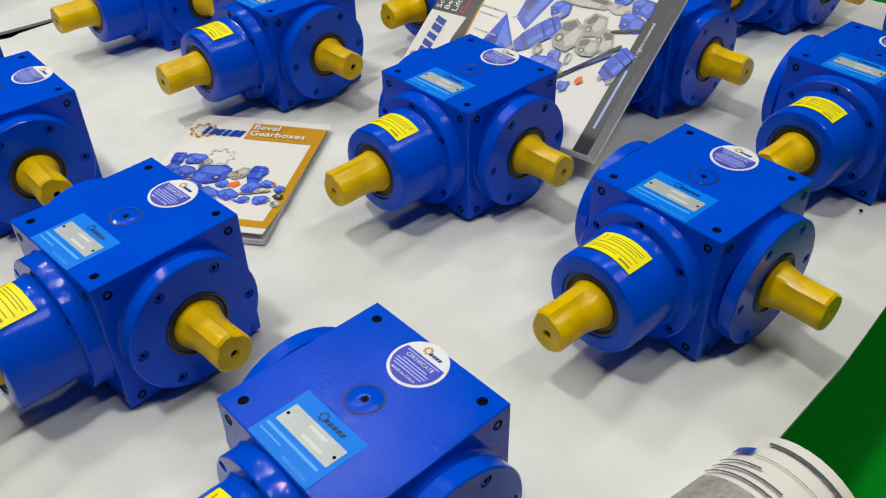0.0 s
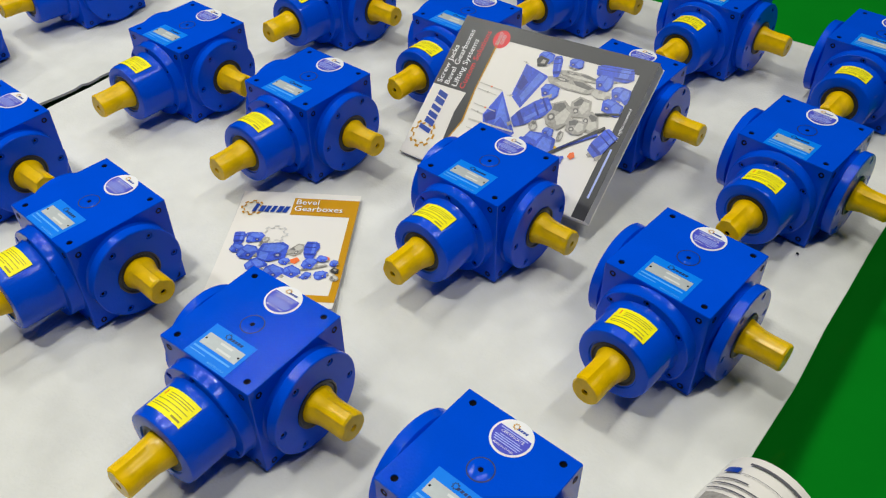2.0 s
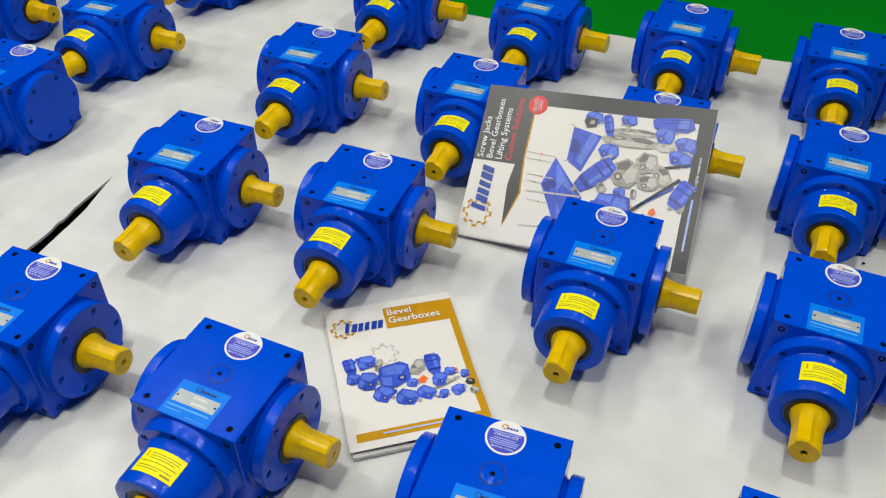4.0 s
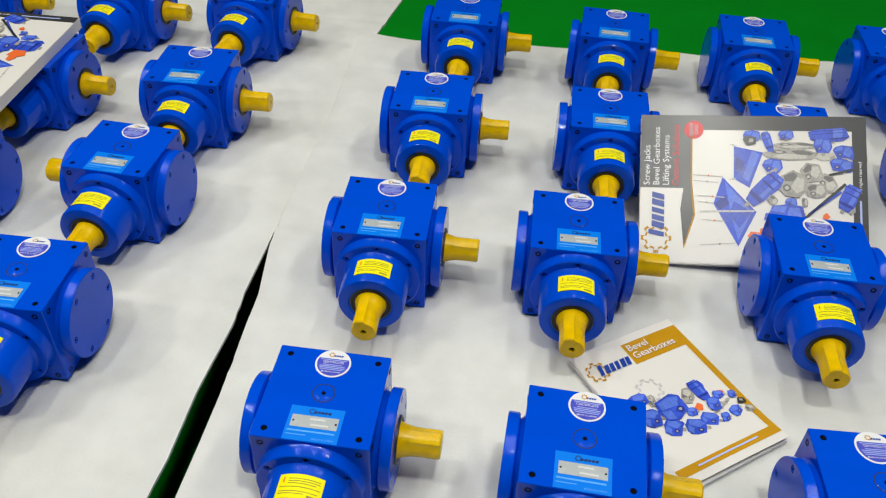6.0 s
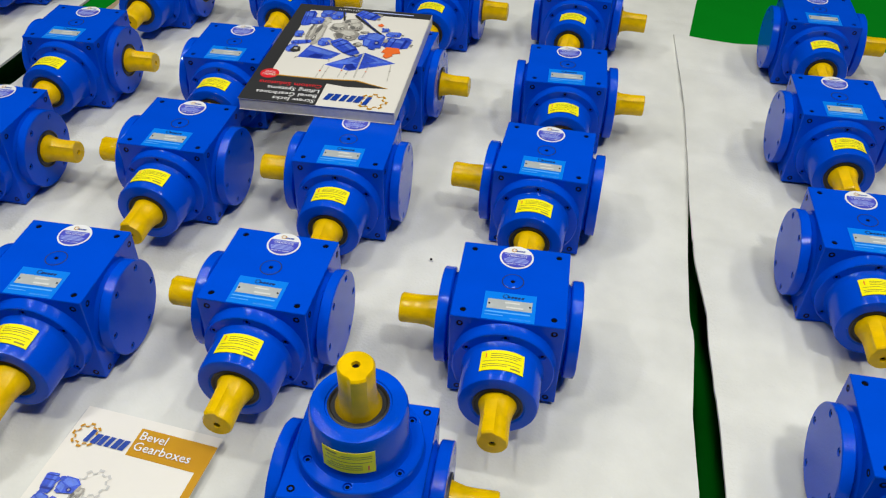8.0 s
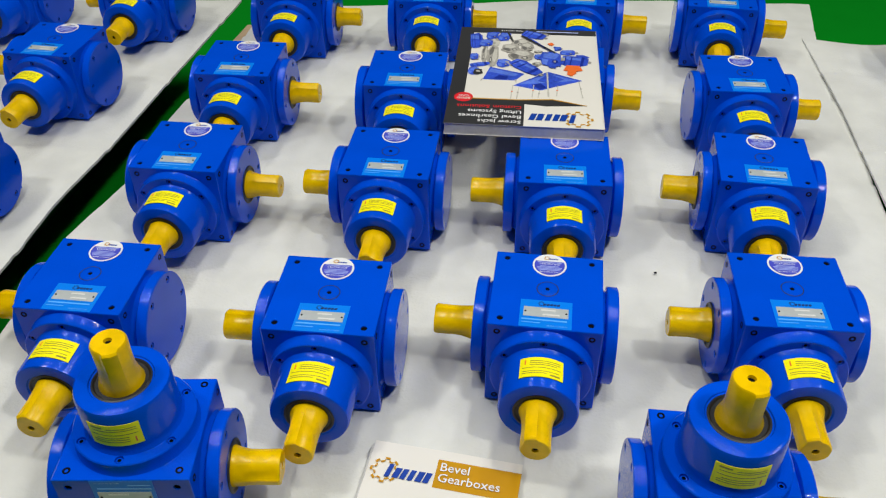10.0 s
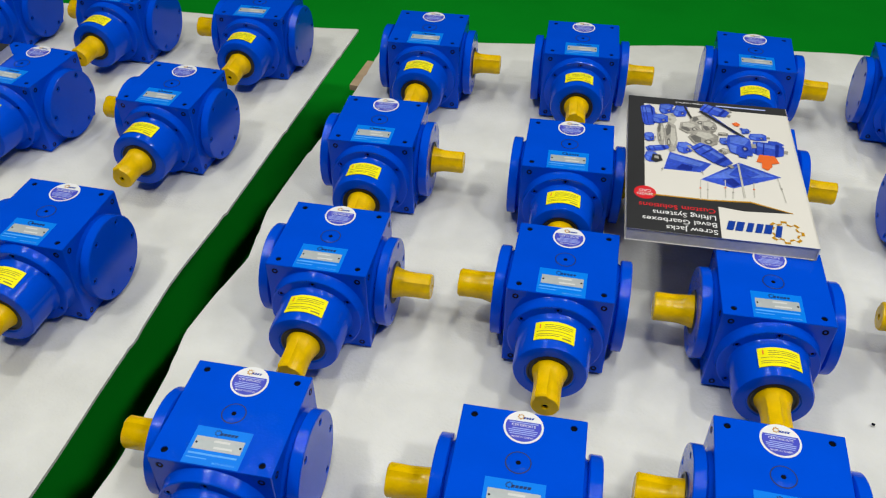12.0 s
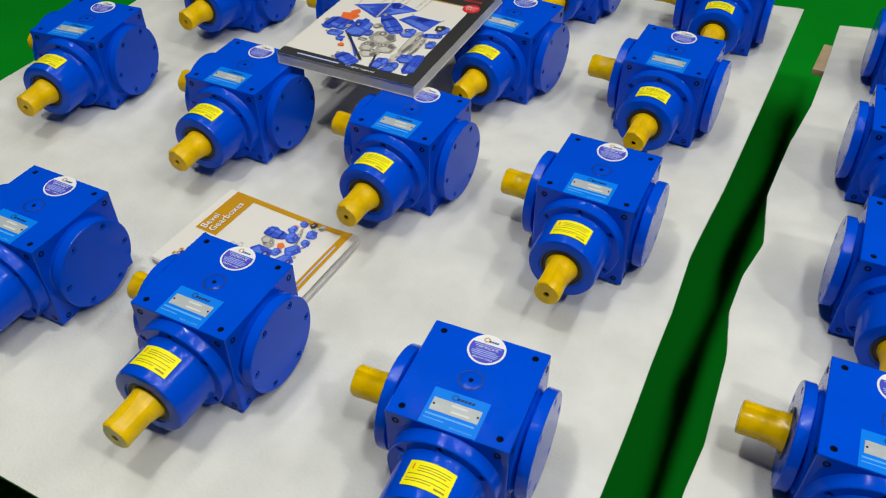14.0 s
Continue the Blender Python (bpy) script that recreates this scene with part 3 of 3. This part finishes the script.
def products(parent, items, place, seed, z):
    """Printed pictures of machine parts. items: shares across and up the cover, width and height in mm, turn, kind."""
    rnd = random.Random(seed)
    for n, (f, g, w, h, turn, kind) in enumerate(items):
        cx, cy = place(f, g)
        a = math.radians(turn)
        base = z + 0.00022 * (n % 5)
        pieces = []

        def lay(pts, mat):
            done = []
            for px, py in pts:
                px, py = px * w * 0.001, py * h * 0.001
                done.append((cx + px * math.cos(a) - py * math.sin(a), cy + px * math.sin(a) + py * math.cos(a)))
            pieces.append((done, base + 0.00005 * len(pieces), mat))

        w, h = w * 1.22, h * 1.22
        j = lambda q: q + rnd.uniform(-0.10, 0.10)
        if kind in "bm":
            for _ in range(2):
                ox, oy, q = rnd.uniform(-0.45, 0.45), rnd.uniform(-0.45, 0.45), rnd.uniform(0.14, 0.26)
                lay([(ox + q * rnd.uniform(0.7, 1.2) * math.cos(c), oy + q * rnd.uniform(0.7, 1.2) * math.sin(c)) for c in (0.3, 1.4, 2.6, 3.7, 5.1)], rnd.choice((PRINT_BLUE, PRINT_BLUE, PRINT_GREY)))
        if kind == "b":
            lay([(j(0.36), -0.12), (0.62, -0.09), (0.62, 0.09), (j(0.36), 0.12)], PRINT_GREY)
            lay([(-0.42, -0.36), (j(-0.1), -0.5), (0.40, j(-0.38)), (0.46, 0.30), (j(0.2), 0.5), (-0.36, 0.44), (-0.5, j(0.05))], PRINT_BLUE)
            lay([(-0.34, 0.08), (j(0.12), -0.02), (0.40, 0.26), (j(0.16), 0.42), (-0.30, 0.36)], PRINT_LIGHT)
            lay([(-0.40, -0.30), (j(-0.14), -0.42), (-0.12, -0.06), (-0.40, 0.04)], PRINT_LIGHT)
            lay(circle(0.16, -0.18, 0.13, 10), PRINT_DARK)
            lay(circle(0.16, -0.18, 0.06, 8), PRINT_GREY)
        elif kind == "m":
            lay([(0.44, -0.10), (0.58, -0.10), (0.58, 0.10), (0.44, 0.10)], PRINT_GREY)
            lay([(-0.5, -0.34), (j(-0.3), -0.48), (0.2, -0.44), (0.46, -0.26), (0.46, 0.30), (0.2, 0.46), (-0.3, j(0.46)), (-0.5, 0.36)], PRINT_BLUE)
            lay([(-0.46, 0.10), (0.18, 0.08), (0.18, 0.30), (-0.46, 0.32)], PRINT_LIGHT)
            for k in range(2):
                fx = -0.40 + 0.22 * k
                lay([(fx, -0.40), (fx + 0.045, -0.40), (fx + 0.045, 0.38), (fx, 0.38)], PRINT_DARK)
            lay([(0.20, -0.42), (0.30, -0.38), (0.30, 0.38), (0.20, 0.42)], PRINT_DARK)
        elif kind == "g":
            lay([(-0.5, j(-0.2)), (j(-0.2), -0.5), (0.3, -0.42), (0.5, j(-0.1)), (0.42, 0.34), (j(0.1), 0.5), (-0.38, 0.38)], PRINT_GREY)
            lay([(-0.30, 0.05), (j(0.05), -0.05), (0.30, 0.20), (j(0.05), 0.38), (-0.28, 0.30)], PRINT_PALE)
            lay([(-0.42, -0.14), (j(-0.18), -0.38), (0.0, -0.30), (-0.10, -0.02), (-0.36, 0.04)], PRINT_SHADE)
            lay(circle(0.20, -0.16, 0.14, 9), PRINT_SHADE)
            lay(circle(0.20, -0.16, 0.07, 8), PRINT_PALE)
        else:
            ink = {"o": ORANGE, "d": CHARCOAL, "y": PRINT_PALE}[kind]
            lay([(-0.5, -0.3), (j(0.0), -0.5), (0.5, j(-0.2)), (0.36, 0.42), (-0.3, 0.5)], ink)
            lay([(-0.2, 0.0), (0.2, -0.1), (0.16, 0.24), (-0.16, 0.28)], PRINT_GREY if kind == "d" else ink)
        printed("product_picture", pieces, parent)


def catalogue(m):
    """A thick catalogue, 210 by 297 mm: page block, covers, charcoal border, titles and product pictures. Origin: middle of its underside."""
    root = new("catalogue")
    w, h, t = 0.210, 0.297, 0.017
    page = block(bmesh.new(), -w / 2 + 0.0008, w / 2 - 0.001, -h / 2 + 0.001, h / 2 - 0.001, 0.0006, t - 0.0006)
    part("page_block", page, PAGES, root, "grey-white edges of many pages")
    part("back_cover", block(bmesh.new(), -w / 2, w / 2, -h / 2, h / 2, 0, 0.0005), PAPER, root)
    part("spine", block(bmesh.new(), -w / 2 - 0.0006, -w / 2 + 0.0006, -h / 2, h / 2, 0, t), PAPER, root)
    cover = part("front_cover", block(bmesh.new(), -w / 2, w / 2, -h / 2, h / 2, t - 0.0005, t), PAPER, root, "white glossy cover with charcoal border")
    z = t + 0.0001
    dark = bmesh.new()
    x = lambda f: -w / 2 + f * w
    y = lambda f: -h / 2 + f * h
    sheet(dark, [(x(1), y(1)), (x(0.5), y(1)), (x(0.5), y(0.805)), (x(0.36), y(0.818)), (x(0.10), y(0.802)), (x(0.32), y(0.757)), (x(0.54), y(0.772)), (x(1), y(0.772))], z)
    sheet(dark, box2(x(0.90), x(1), y(0), y(0.772)), z)
    sheet(dark, box2(x(0.0), x(0.90), y(0), y(0.062)), z)
    part("charcoal_border", dark, CHARCOAL, cover)
    gold = bmesh.new()
    sheet(gold, [(x(0.10), y(0.800)), (x(0.32), y(0.751)), (x(0.54), y(0.766)), (x(0.90), y(0.766)), (x(0.90), y(0.773)), (x(0.54), y(0.773)), (x(0.32), y(0.759)), (x(0.10), y(0.804))], z + 0.0002)
    part("ochre_line", gold, GOLD, cover)
    for k, (text, mat) in enumerate((("Screw Jacks", WHITE), ("Bevel Gearboxes", WHITE), ("Lifting Systems", WHITE), ("Custom Solutions", RED))):
        writing("title_line", text, 0.0122, mat, cover, pose(x(0.515), y(0.958 - k * 0.0435), z + 0.0004))
    badge = lathe(bmesh.new(), [(0, z + 0.0004), (0.0130, z + 0.0004), (0.0130, z), (0, z)], Matrix.Translation((x(0.90), y(0.760), 0)), 24)
    badge = part("red_badge", badge, RED, cover)
    writing("badge_words", "2D/3D", 0.0070, WHITE, badge, pose(x(0.90), y(0.764), z + 0.0007), "CENTER")
    writing("badge_words", "CAD", 0.0070, WHITE, badge, pose(x(0.90), y(0.741), z + 0.0007), "CENTER")
    writing("rights_line", "All rights reserved", 0.0058, WHITE, cover, pose(x(0.49), y(0.024), z + 0.0004))
    part("name_bar", sheet(bmesh.new(), box2(x(0.13), x(0.44), y(0.026), y(0.035)), z + 0.0002), PALE, cover)
    brand(cover, x(0.16), y(0.925), 0.0205, x(0.17), 0.062, 0.0165, z + 0.0002)
    place = lambda f, g: (x(f), y(g))
    # two lifting platforms with posts
    posts = ((0.35, 0.49, 0.34, 0.73), (0.58, 0.63, 0.59, 0.77), (0.54, 0.65, 0.55, 0.76), (0.44, 0.62, 0.45, 0.74), (0.40, 0.67, 0.41, 0.74), (0.28, 0.62, 0.29, 0.72), (0.14, 0.57, 0.12, 0.73), (0.79, 0.57, 0.80, 0.60), (0.57, 0.57, 0.56, 0.60))
    hull = [(0.58, 0.63), (0.35, 0.48), (0.12, 0.56), (0.30, 0.63), (0.40, 0.67)]
    tops = [([place(*q) for q in hull], z + 0.0002, PRINT_BLUE), ([place(*q) for q in ((0.55, 0.62), (0.35, 0.50), (0.16, 0.56), (0.32, 0.59))], z + 0.00026, PRINT_LIGHT)]
    tops += [([place(*q) for q in ((0.35, 0.50), (0.24, 0.555), (0.33, 0.60), (0.42, 0.58))], z + 0.00030, PRINT_BLUE), ([place(*q) for q in ((0.46, 0.62), (0.40, 0.60), (0.36, 0.64), (0.40, 0.665))], z + 0.00034, PRINT_DARK)]
    printed("platform_picture", tops, cover)
    slab = [(0.79, 0.58), (0.75, 0.45), (0.51, 0.51), (0.57, 0.58)]
    printed("platform_picture", [([place(*q) for q in slab], z + 0.0002, PRINT_BLUE), ([place(*q) for q in ((0.76, 0.50), (0.74, 0.465), (0.55, 0.515), (0.58, 0.54))], z + 0.00026, PRINT_LIGHT), ([place(*q) for q in ((0.72, 0.57), (0.68, 0.53), (0.62, 0.545), (0.63, 0.575))], z + 0.0003, PRINT_DARK)], cover)
    for n, (ax, ay, bx, by) in enumerate(posts):
        wide = 0.0024 if n == 0 else 0.0012
        printed("post_picture", [([(x(ax), y(ay)), (x(ax) + wide, y(ay)), (x(bx) + wide, y(by)), (x(bx), y(by))], z + 0.0005, PRINT_PALE), (circle(x((ax + bx) / 2) + wide / 2, y(ay * 0.55 + by * 0.45), 0.0014, 6), z + 0.00055, ORANGE if n in (1, 3, 5) else PRINT_GREY)], cover)
    drives = [
        (0.87, 0.16, 16, 46, 185, "m"), (0.76, 0.10, 16, 22, 185, "b"), (0.67, 0.11, 16, 25, 173, "b"), (0.80, 0.19, 19, 20, 184, "b"), (0.87, 0.35, 11, 17, 183, "b"), (0.86, 0.50, 14, 19, 182, "b"),
        (0.82, 0.43, 25, 10, 199, "m"), (0.66, 0.41, 17, 22, 183, "b"), (0.50, 0.45, 47, 21, 135, "m"), (0.33, 0.35, 27, 40, 183, "b"), (0.16, 0.36, 33, 29, 172, "m"), (0.21, 0.27, 20, 14, 183, "b"),
        (0.45, 0.08, 31, 20, 152, "m"), (0.28, 0.23, 9, 10, 184, "b"), (0.42, 0.33, 10, 13, 183, "b")]
    jacks = [
        (0.80, 0.31, 50, 8, 90, "g"), (0.74, 0.33, 60, 14, 89, "g"), (0.62, 0.24, 23, 24, 184, "g"), (0.54, 0.32, 31, 32, 162, "g"), (0.50, 0.22, 17, 24, 184, "g"), (0.55, 0.17, 19, 23, 128, "g"), (0.73, 0.18, 11, 24, 184, "y"),
        (0.83, 0.51, 12, 15, 182, "d"), (0.58, 0.42, 9, 11, 182, "d"), (0.43, 0.41, 10, 12, 143, "g"), (0.42, 0.27, 12, 7, 184, "g"), (0.18, 0.44, 23, 17, 182, "o"), (0.19, 0.48, 11, 20, 182, "o"), (0.33, 0.18, 8, 7, 143, "o")]
    products(cover, drives, place, 5, z + 0.0006)
    products(cover, jacks, place, 6, z + 0.0007)
    for ax, ay, bx, by, wide, mat in ((0.54, 0.09, 0.29, 0.28, 0.0028, CHARCOAL), (0.49, 0.11, 0.34, 0.25, 0.0020, PRINT_BLUE), (0.64, 0.06, 0.60, 0.16, 0.0022, CHARCOAL)):
        printed("spindle_picture", [([(x(ax), y(ay)), (x(ax) + wide, y(ay) + wide), (x(bx) + wide, y(by) + wide), (x(bx), y(by))], z + 0.0018, mat)], cover)
    root.matrix_basis = m
    return tagged(root, "thick glossy product catalogue with a charcoal-bordered cover, lying on gearboxes", "catalogue", "catalogues")


def booklet(m):
    """A slim booklet, 151 by 207 mm, with an ochre angle round its white cover; the pages under it lie a little askew."""
    root = new("booklet")
    w, h, t = 0.151, 0.207, 0.006
    x = lambda f: -w / 2 + f * w
    y = lambda f: -h / 2 + f * h
    part("page_block", block(bmesh.new(), -w / 2, w / 2 - 0.002, -h / 2 - 0.001, h / 2 - 0.001, 0, t - 0.001, pose(0, -0.001, 0, 0, 0, 1.2)), PAGES, root)
    bm = bmesh.new()
    n = 24
    rows = []
    for k in range(n + 1):
        for_y = -h / 2 + h * k / n
        curl = 0.006 * max(0.0, 1 - k / 9) ** 2
        rows.append([(-w / 2, for_y, t + curl * 0.6), (0, for_y, t + curl * 0.8 + 0.0008), (w / 2, for_y, t + curl)])
    for dz in (0, -0.0006):
        verts = [[bm.verts.new((a, b, c + dz)) for a, b, c in row] for row in rows]
        for one, two in zip(verts, verts[1:]):
            for k in range(2):
                bm.faces.new((one[k], one[k + 1], two[k + 1], two[k]))
    cover = part("front_cover", bm, PAPER, root, "white glossy cover with an ochre angle")

    def lay(x0, x1, y0, y1, bm, extra=0.0004):
        """A printed patch that follows the cover."""
        steps = max(2, int((y1 - y0) / h * 24))
        last = None
        for k in range(steps + 1):
            yy = y0 + (y1 - y0) * k / steps
            f = (yy + h / 2) / h * 24
            curl = 0.006 * max(0.0, 1 - f / 9) ** 2
            def zz(xx):
                return t + (curl * (0.6 + 0.4 * (xx + w / 2) / w)) + 0.0008 * max(0, 1 - abs(xx) / (w / 2)) + extra
            cols = [x0 + (x1 - x0) * c / 4 for c in range(5)]
            row = [bm.verts.new((c, yy, zz(c))) for c in cols]
            if last:
                for c in range(4):
                    bm.faces.new((last[c], last[c + 1], row[c + 1], row[c]))
            last = row
        return bm
    bm = bmesh.new()
    lay(x(0.945), x(1.0), y(0.105), y(0.945), bm)
    lay(x(0.45), x(0.945), y(0.785), y(0.945), bm)
    lay(x(0.06), x(1.0), y(0.050), y(0.105), bm)
    part("ochre_angle", bm, GOLD, cover)
    for k, text in enumerate(("Bevel", "Gearboxes")):
        writing("title_line", text, 0.0140, WHITE, cover, pose(x(0.470), y(0.880 - 0.062 * k), t + 0.0022))
    brand(cover, x(0.12), y(0.835), 0.0150, x(0.125), 0.046, 0.0120, t + 0.0013)
    part("name_bar", lay(x(0.24), x(0.80), y(0.073), y(0.083), bmesh.new(), 0.0009), PALE, cover)
    place = lambda f, g: (x(f), y(g))
    boxes = [
        (0.11, 0.55, 19, 12, -85, "m"), (0.12, 0.46, 13, 13, -19, "b"), (0.24, 0.56, 18, 16, -7, "b"), (0.22, 0.43, 19, 21, -19, "b"), (0.42, 0.44, 32, 28, 5, "b"), (0.31, 0.33, 18, 19, -37, "b"), (0.47, 0.28, 21, 18, -31, "b"), (0.53, 0.37, 11, 10, -19, "b"),
        (0.71, 0.47, 25, 14, -88, "m"), (0.73, 0.36, 14, 16, -19, "b"), (0.61, 0.29, 18, 15, -38, "b"), (0.73, 0.26, 9, 11, -19, "b"), (0.84, 0.27, 13, 12, 14, "b"), (0.92, 0.37, 8, 9, -19, "b"), (0.82, 0.40, 11, 9, -19, "b")]
    others = [(0.32, 0.53, 8, 15, -19, "g"), (0.60, 0.47, 13, 20, -33, "g"), (0.77, 0.33, 28, 4, 19, "g"), (0.95, 0.25, 9, 8, -47, "g"), (0.94, 0.31, 9, 7, -19, "d"), (0.61, 0.38, 8, 9, -46, "o"), (0.85, 0.41, 8, 5, -19, "o")]
    products(cover, boxes, place, 8, t + 0.0016)
    products(cover, others, place, 9, t + 0.0017)
    part("pale_cog", ring_print(bmesh.new(), gear(x(0.38), y(0.60), 0.017), x(0.38), y(0.60), 0.84, t + 0.0012), PAGES, cover)
    root.matrix_basis = m
    return tagged(root, "slim white and ochre booklet lying open-edged on the foam", "booklet", "booklets")


def frame_of(corner, right, up):
    """A pose with its origin at corner, x along right and z on the side of right x up."""
    a = Vector(right).normalized()
    c = a.cross(Vector(up)).normalized()
    b = c.cross(a)
    return Matrix.Translation(corner) @ Matrix((a, b, c)).transposed().to_4x4()


CATALOGUES = [
    ((1.5900, 1.3759, 0.0720), (-0.1284, 0.7641, 0.6321), (-0.9913, -0.0808, -0.1036)),
    ((0.4284, 1.3418, 0.1124), (-0.9940, -0.1092, 0.0000), (0.1092, -0.9940, 0.0000)),
    ((-0.7085, 1.2043, 0.1124), (0.9976, 0.0698, 0.0000), (-0.0698, 0.9976, 0.0000)),
]
book = None
for middle, right, up in CATALOGUES:
    m = frame_of(middle, right, up)
    book = copy_thing(book, m) if book else catalogue(m)
leaf = None
for bx, by, turn in (
    (1.5053, 1.0407, 40.2),
    (0.4348, 0.6548, -0.1),
    (-0.6782, 0.8204, 90.1),
):
    m = pose(bx, by, -0.0015, 0, 0, turn)
    leaf = copy_thing(leaf, m) if leaf else booklet(m)


# ---- a rolled-up leaflet at the rim of the foam ----
def rolled_leaflet(m):
    root = new("rolled_leaflet")
    bm = bmesh.new()
    length, n = 0.20, 34
    rows = []
    for k in range(n + 1):
        a = -2.6 + 5.6 * k / n
        r = 0.050 - 0.004 * k / n
        rows.append([bm.verts.new((r * math.sin(a), s * length / 2, r * math.cos(a) + 0.05)) for s in (-1, 1)])
    for one, two in zip(rows, rows[1:]):
        bm.faces.new((one[0], one[1], two[1], two[0]))
    bmesh.ops.solidify(bm, geom=bm.faces[:], thickness=0.0005)
    sheet_part = part("paper_sheet", bm, PAPER, root)

    def strip(a0, a1, s0, s1, mat, name):
        bm = bmesh.new()
        last = None
        for k in range(9):
            a = a0 + (a1 - a0) * k / 8
            row = [bm.verts.new((0.0508 * math.sin(a), s, 0.0508 * math.cos(a) + 0.05)) for s in (s0, s1)]
            if last:
                bm.faces.new((last[0], last[1], row[1], row[0]))
            last = row
        part(name, bm, mat, sheet_part)
    strip(-0.95, -0.62, 0.074, 0.081, LOGO, "blue_heading_bar")
    strip(-0.55, 0.60, 0.0875, 0.0900, DARK_INK, "address_bar")
    strip(-0.62, 0.80, 0.0745, 0.0750, DARK_INK, "text_bar")
    strip(-1.0, -0.30, 0.064, 0.0655, DARK_INK, "text_bar")
    strip(-1.0, 0.10, 0.057, 0.0585, DARK_INK, "text_bar")
    strip(-1.0, 0.20, 0.050, 0.0515, DARK_INK, "text_bar")
    strip(-0.9, 0.6, -0.02, 0.044, PRINT_GREY, "table_field")
    root.matrix_basis = m
    return tagged(root, "white printed leaflet curled into a loose roll on the foam rim", "leaflet")


rolled_leaflet(pose(2.0800, 1.0470, -0.062, 0, 0, -4))

# ---- ceiling fittings over the place ----
def ceiling_fitting(x, y):
    root = new("ceiling_light")
    part("casing", block(bmesh.new(), x - 0.32, x + 0.32, y - 0.86, y + 0.86, CEILING - 0.48, CEILING - 0.40), WALL, root)
    for s in (-0.5, 0.5):
        part("hanger", block(bmesh.new(), x - 0.01, x + 0.01, y + s - 0.01, y + s + 0.01, CEILING - 0.401, CEILING), BLACK, root)
    return tagged(root, "white rectangular factory ceiling light on two hangers", "ceiling light", "ceiling lights")


for lx, ly, _ in HALL_LAMPS:
    ceiling_fitting(lx, ly)


def pendant(x, y):
    """A bell-shaped pendant: a shade open below, its holder and a cord up to the ceiling."""
    root = new("pendant_light")
    z = PENDANT_HEIGHT + 0.004
    part("shade", lathe(bmesh.new(), [(0.17, z - 0.02), (0.165, z + 0.01), (0.11, z + 0.09), (0.05, z + 0.13), (0.048, z + 0.127), (0.106, z + 0.086), (0.160, z + 0.008), (0.165, z - 0.02), (0.17, z - 0.02)], Matrix.Translation((x, y, 0)), 32), WALL, root)
    part("holder", lathe(bmesh.new(), [(0, z + 0.10), (0.05, z + 0.10), (0.05, z + 0.17), (0.02, z + 0.20), (0, z + 0.20)], Matrix.Translation((x, y, 0)), 24), BLACK, root)
    part("cord", lathe(bmesh.new(), [(0.004, z + 0.19), (0.004, CEILING + 0.002)], Matrix.Translation((x, y, 0)), 8), BLACK, root)
    return tagged(root, "grey bell-shaped pendant light on a long black cord", "pendant light", "pendant lights")


for lx, ly, _ in PENDANTS:
    pendant(lx, ly)

# ---- crumbs on the foam ----
for cx, cy in ((1.9443, 1.4613), (0.6341, 1.0867)):
    bm = bmesh.new()
    bmesh.ops.create_icosphere(bm, subdivisions=1, radius=0.0022, matrix=pose(cx, cy, 0) @ Matrix.Diagonal((1, 0.8, 0.6, 1)))
    tagged(part("crumb", bm, HOLE), "tiny dark crumb of dirt lying on white foam", "crumb", "crumbs")
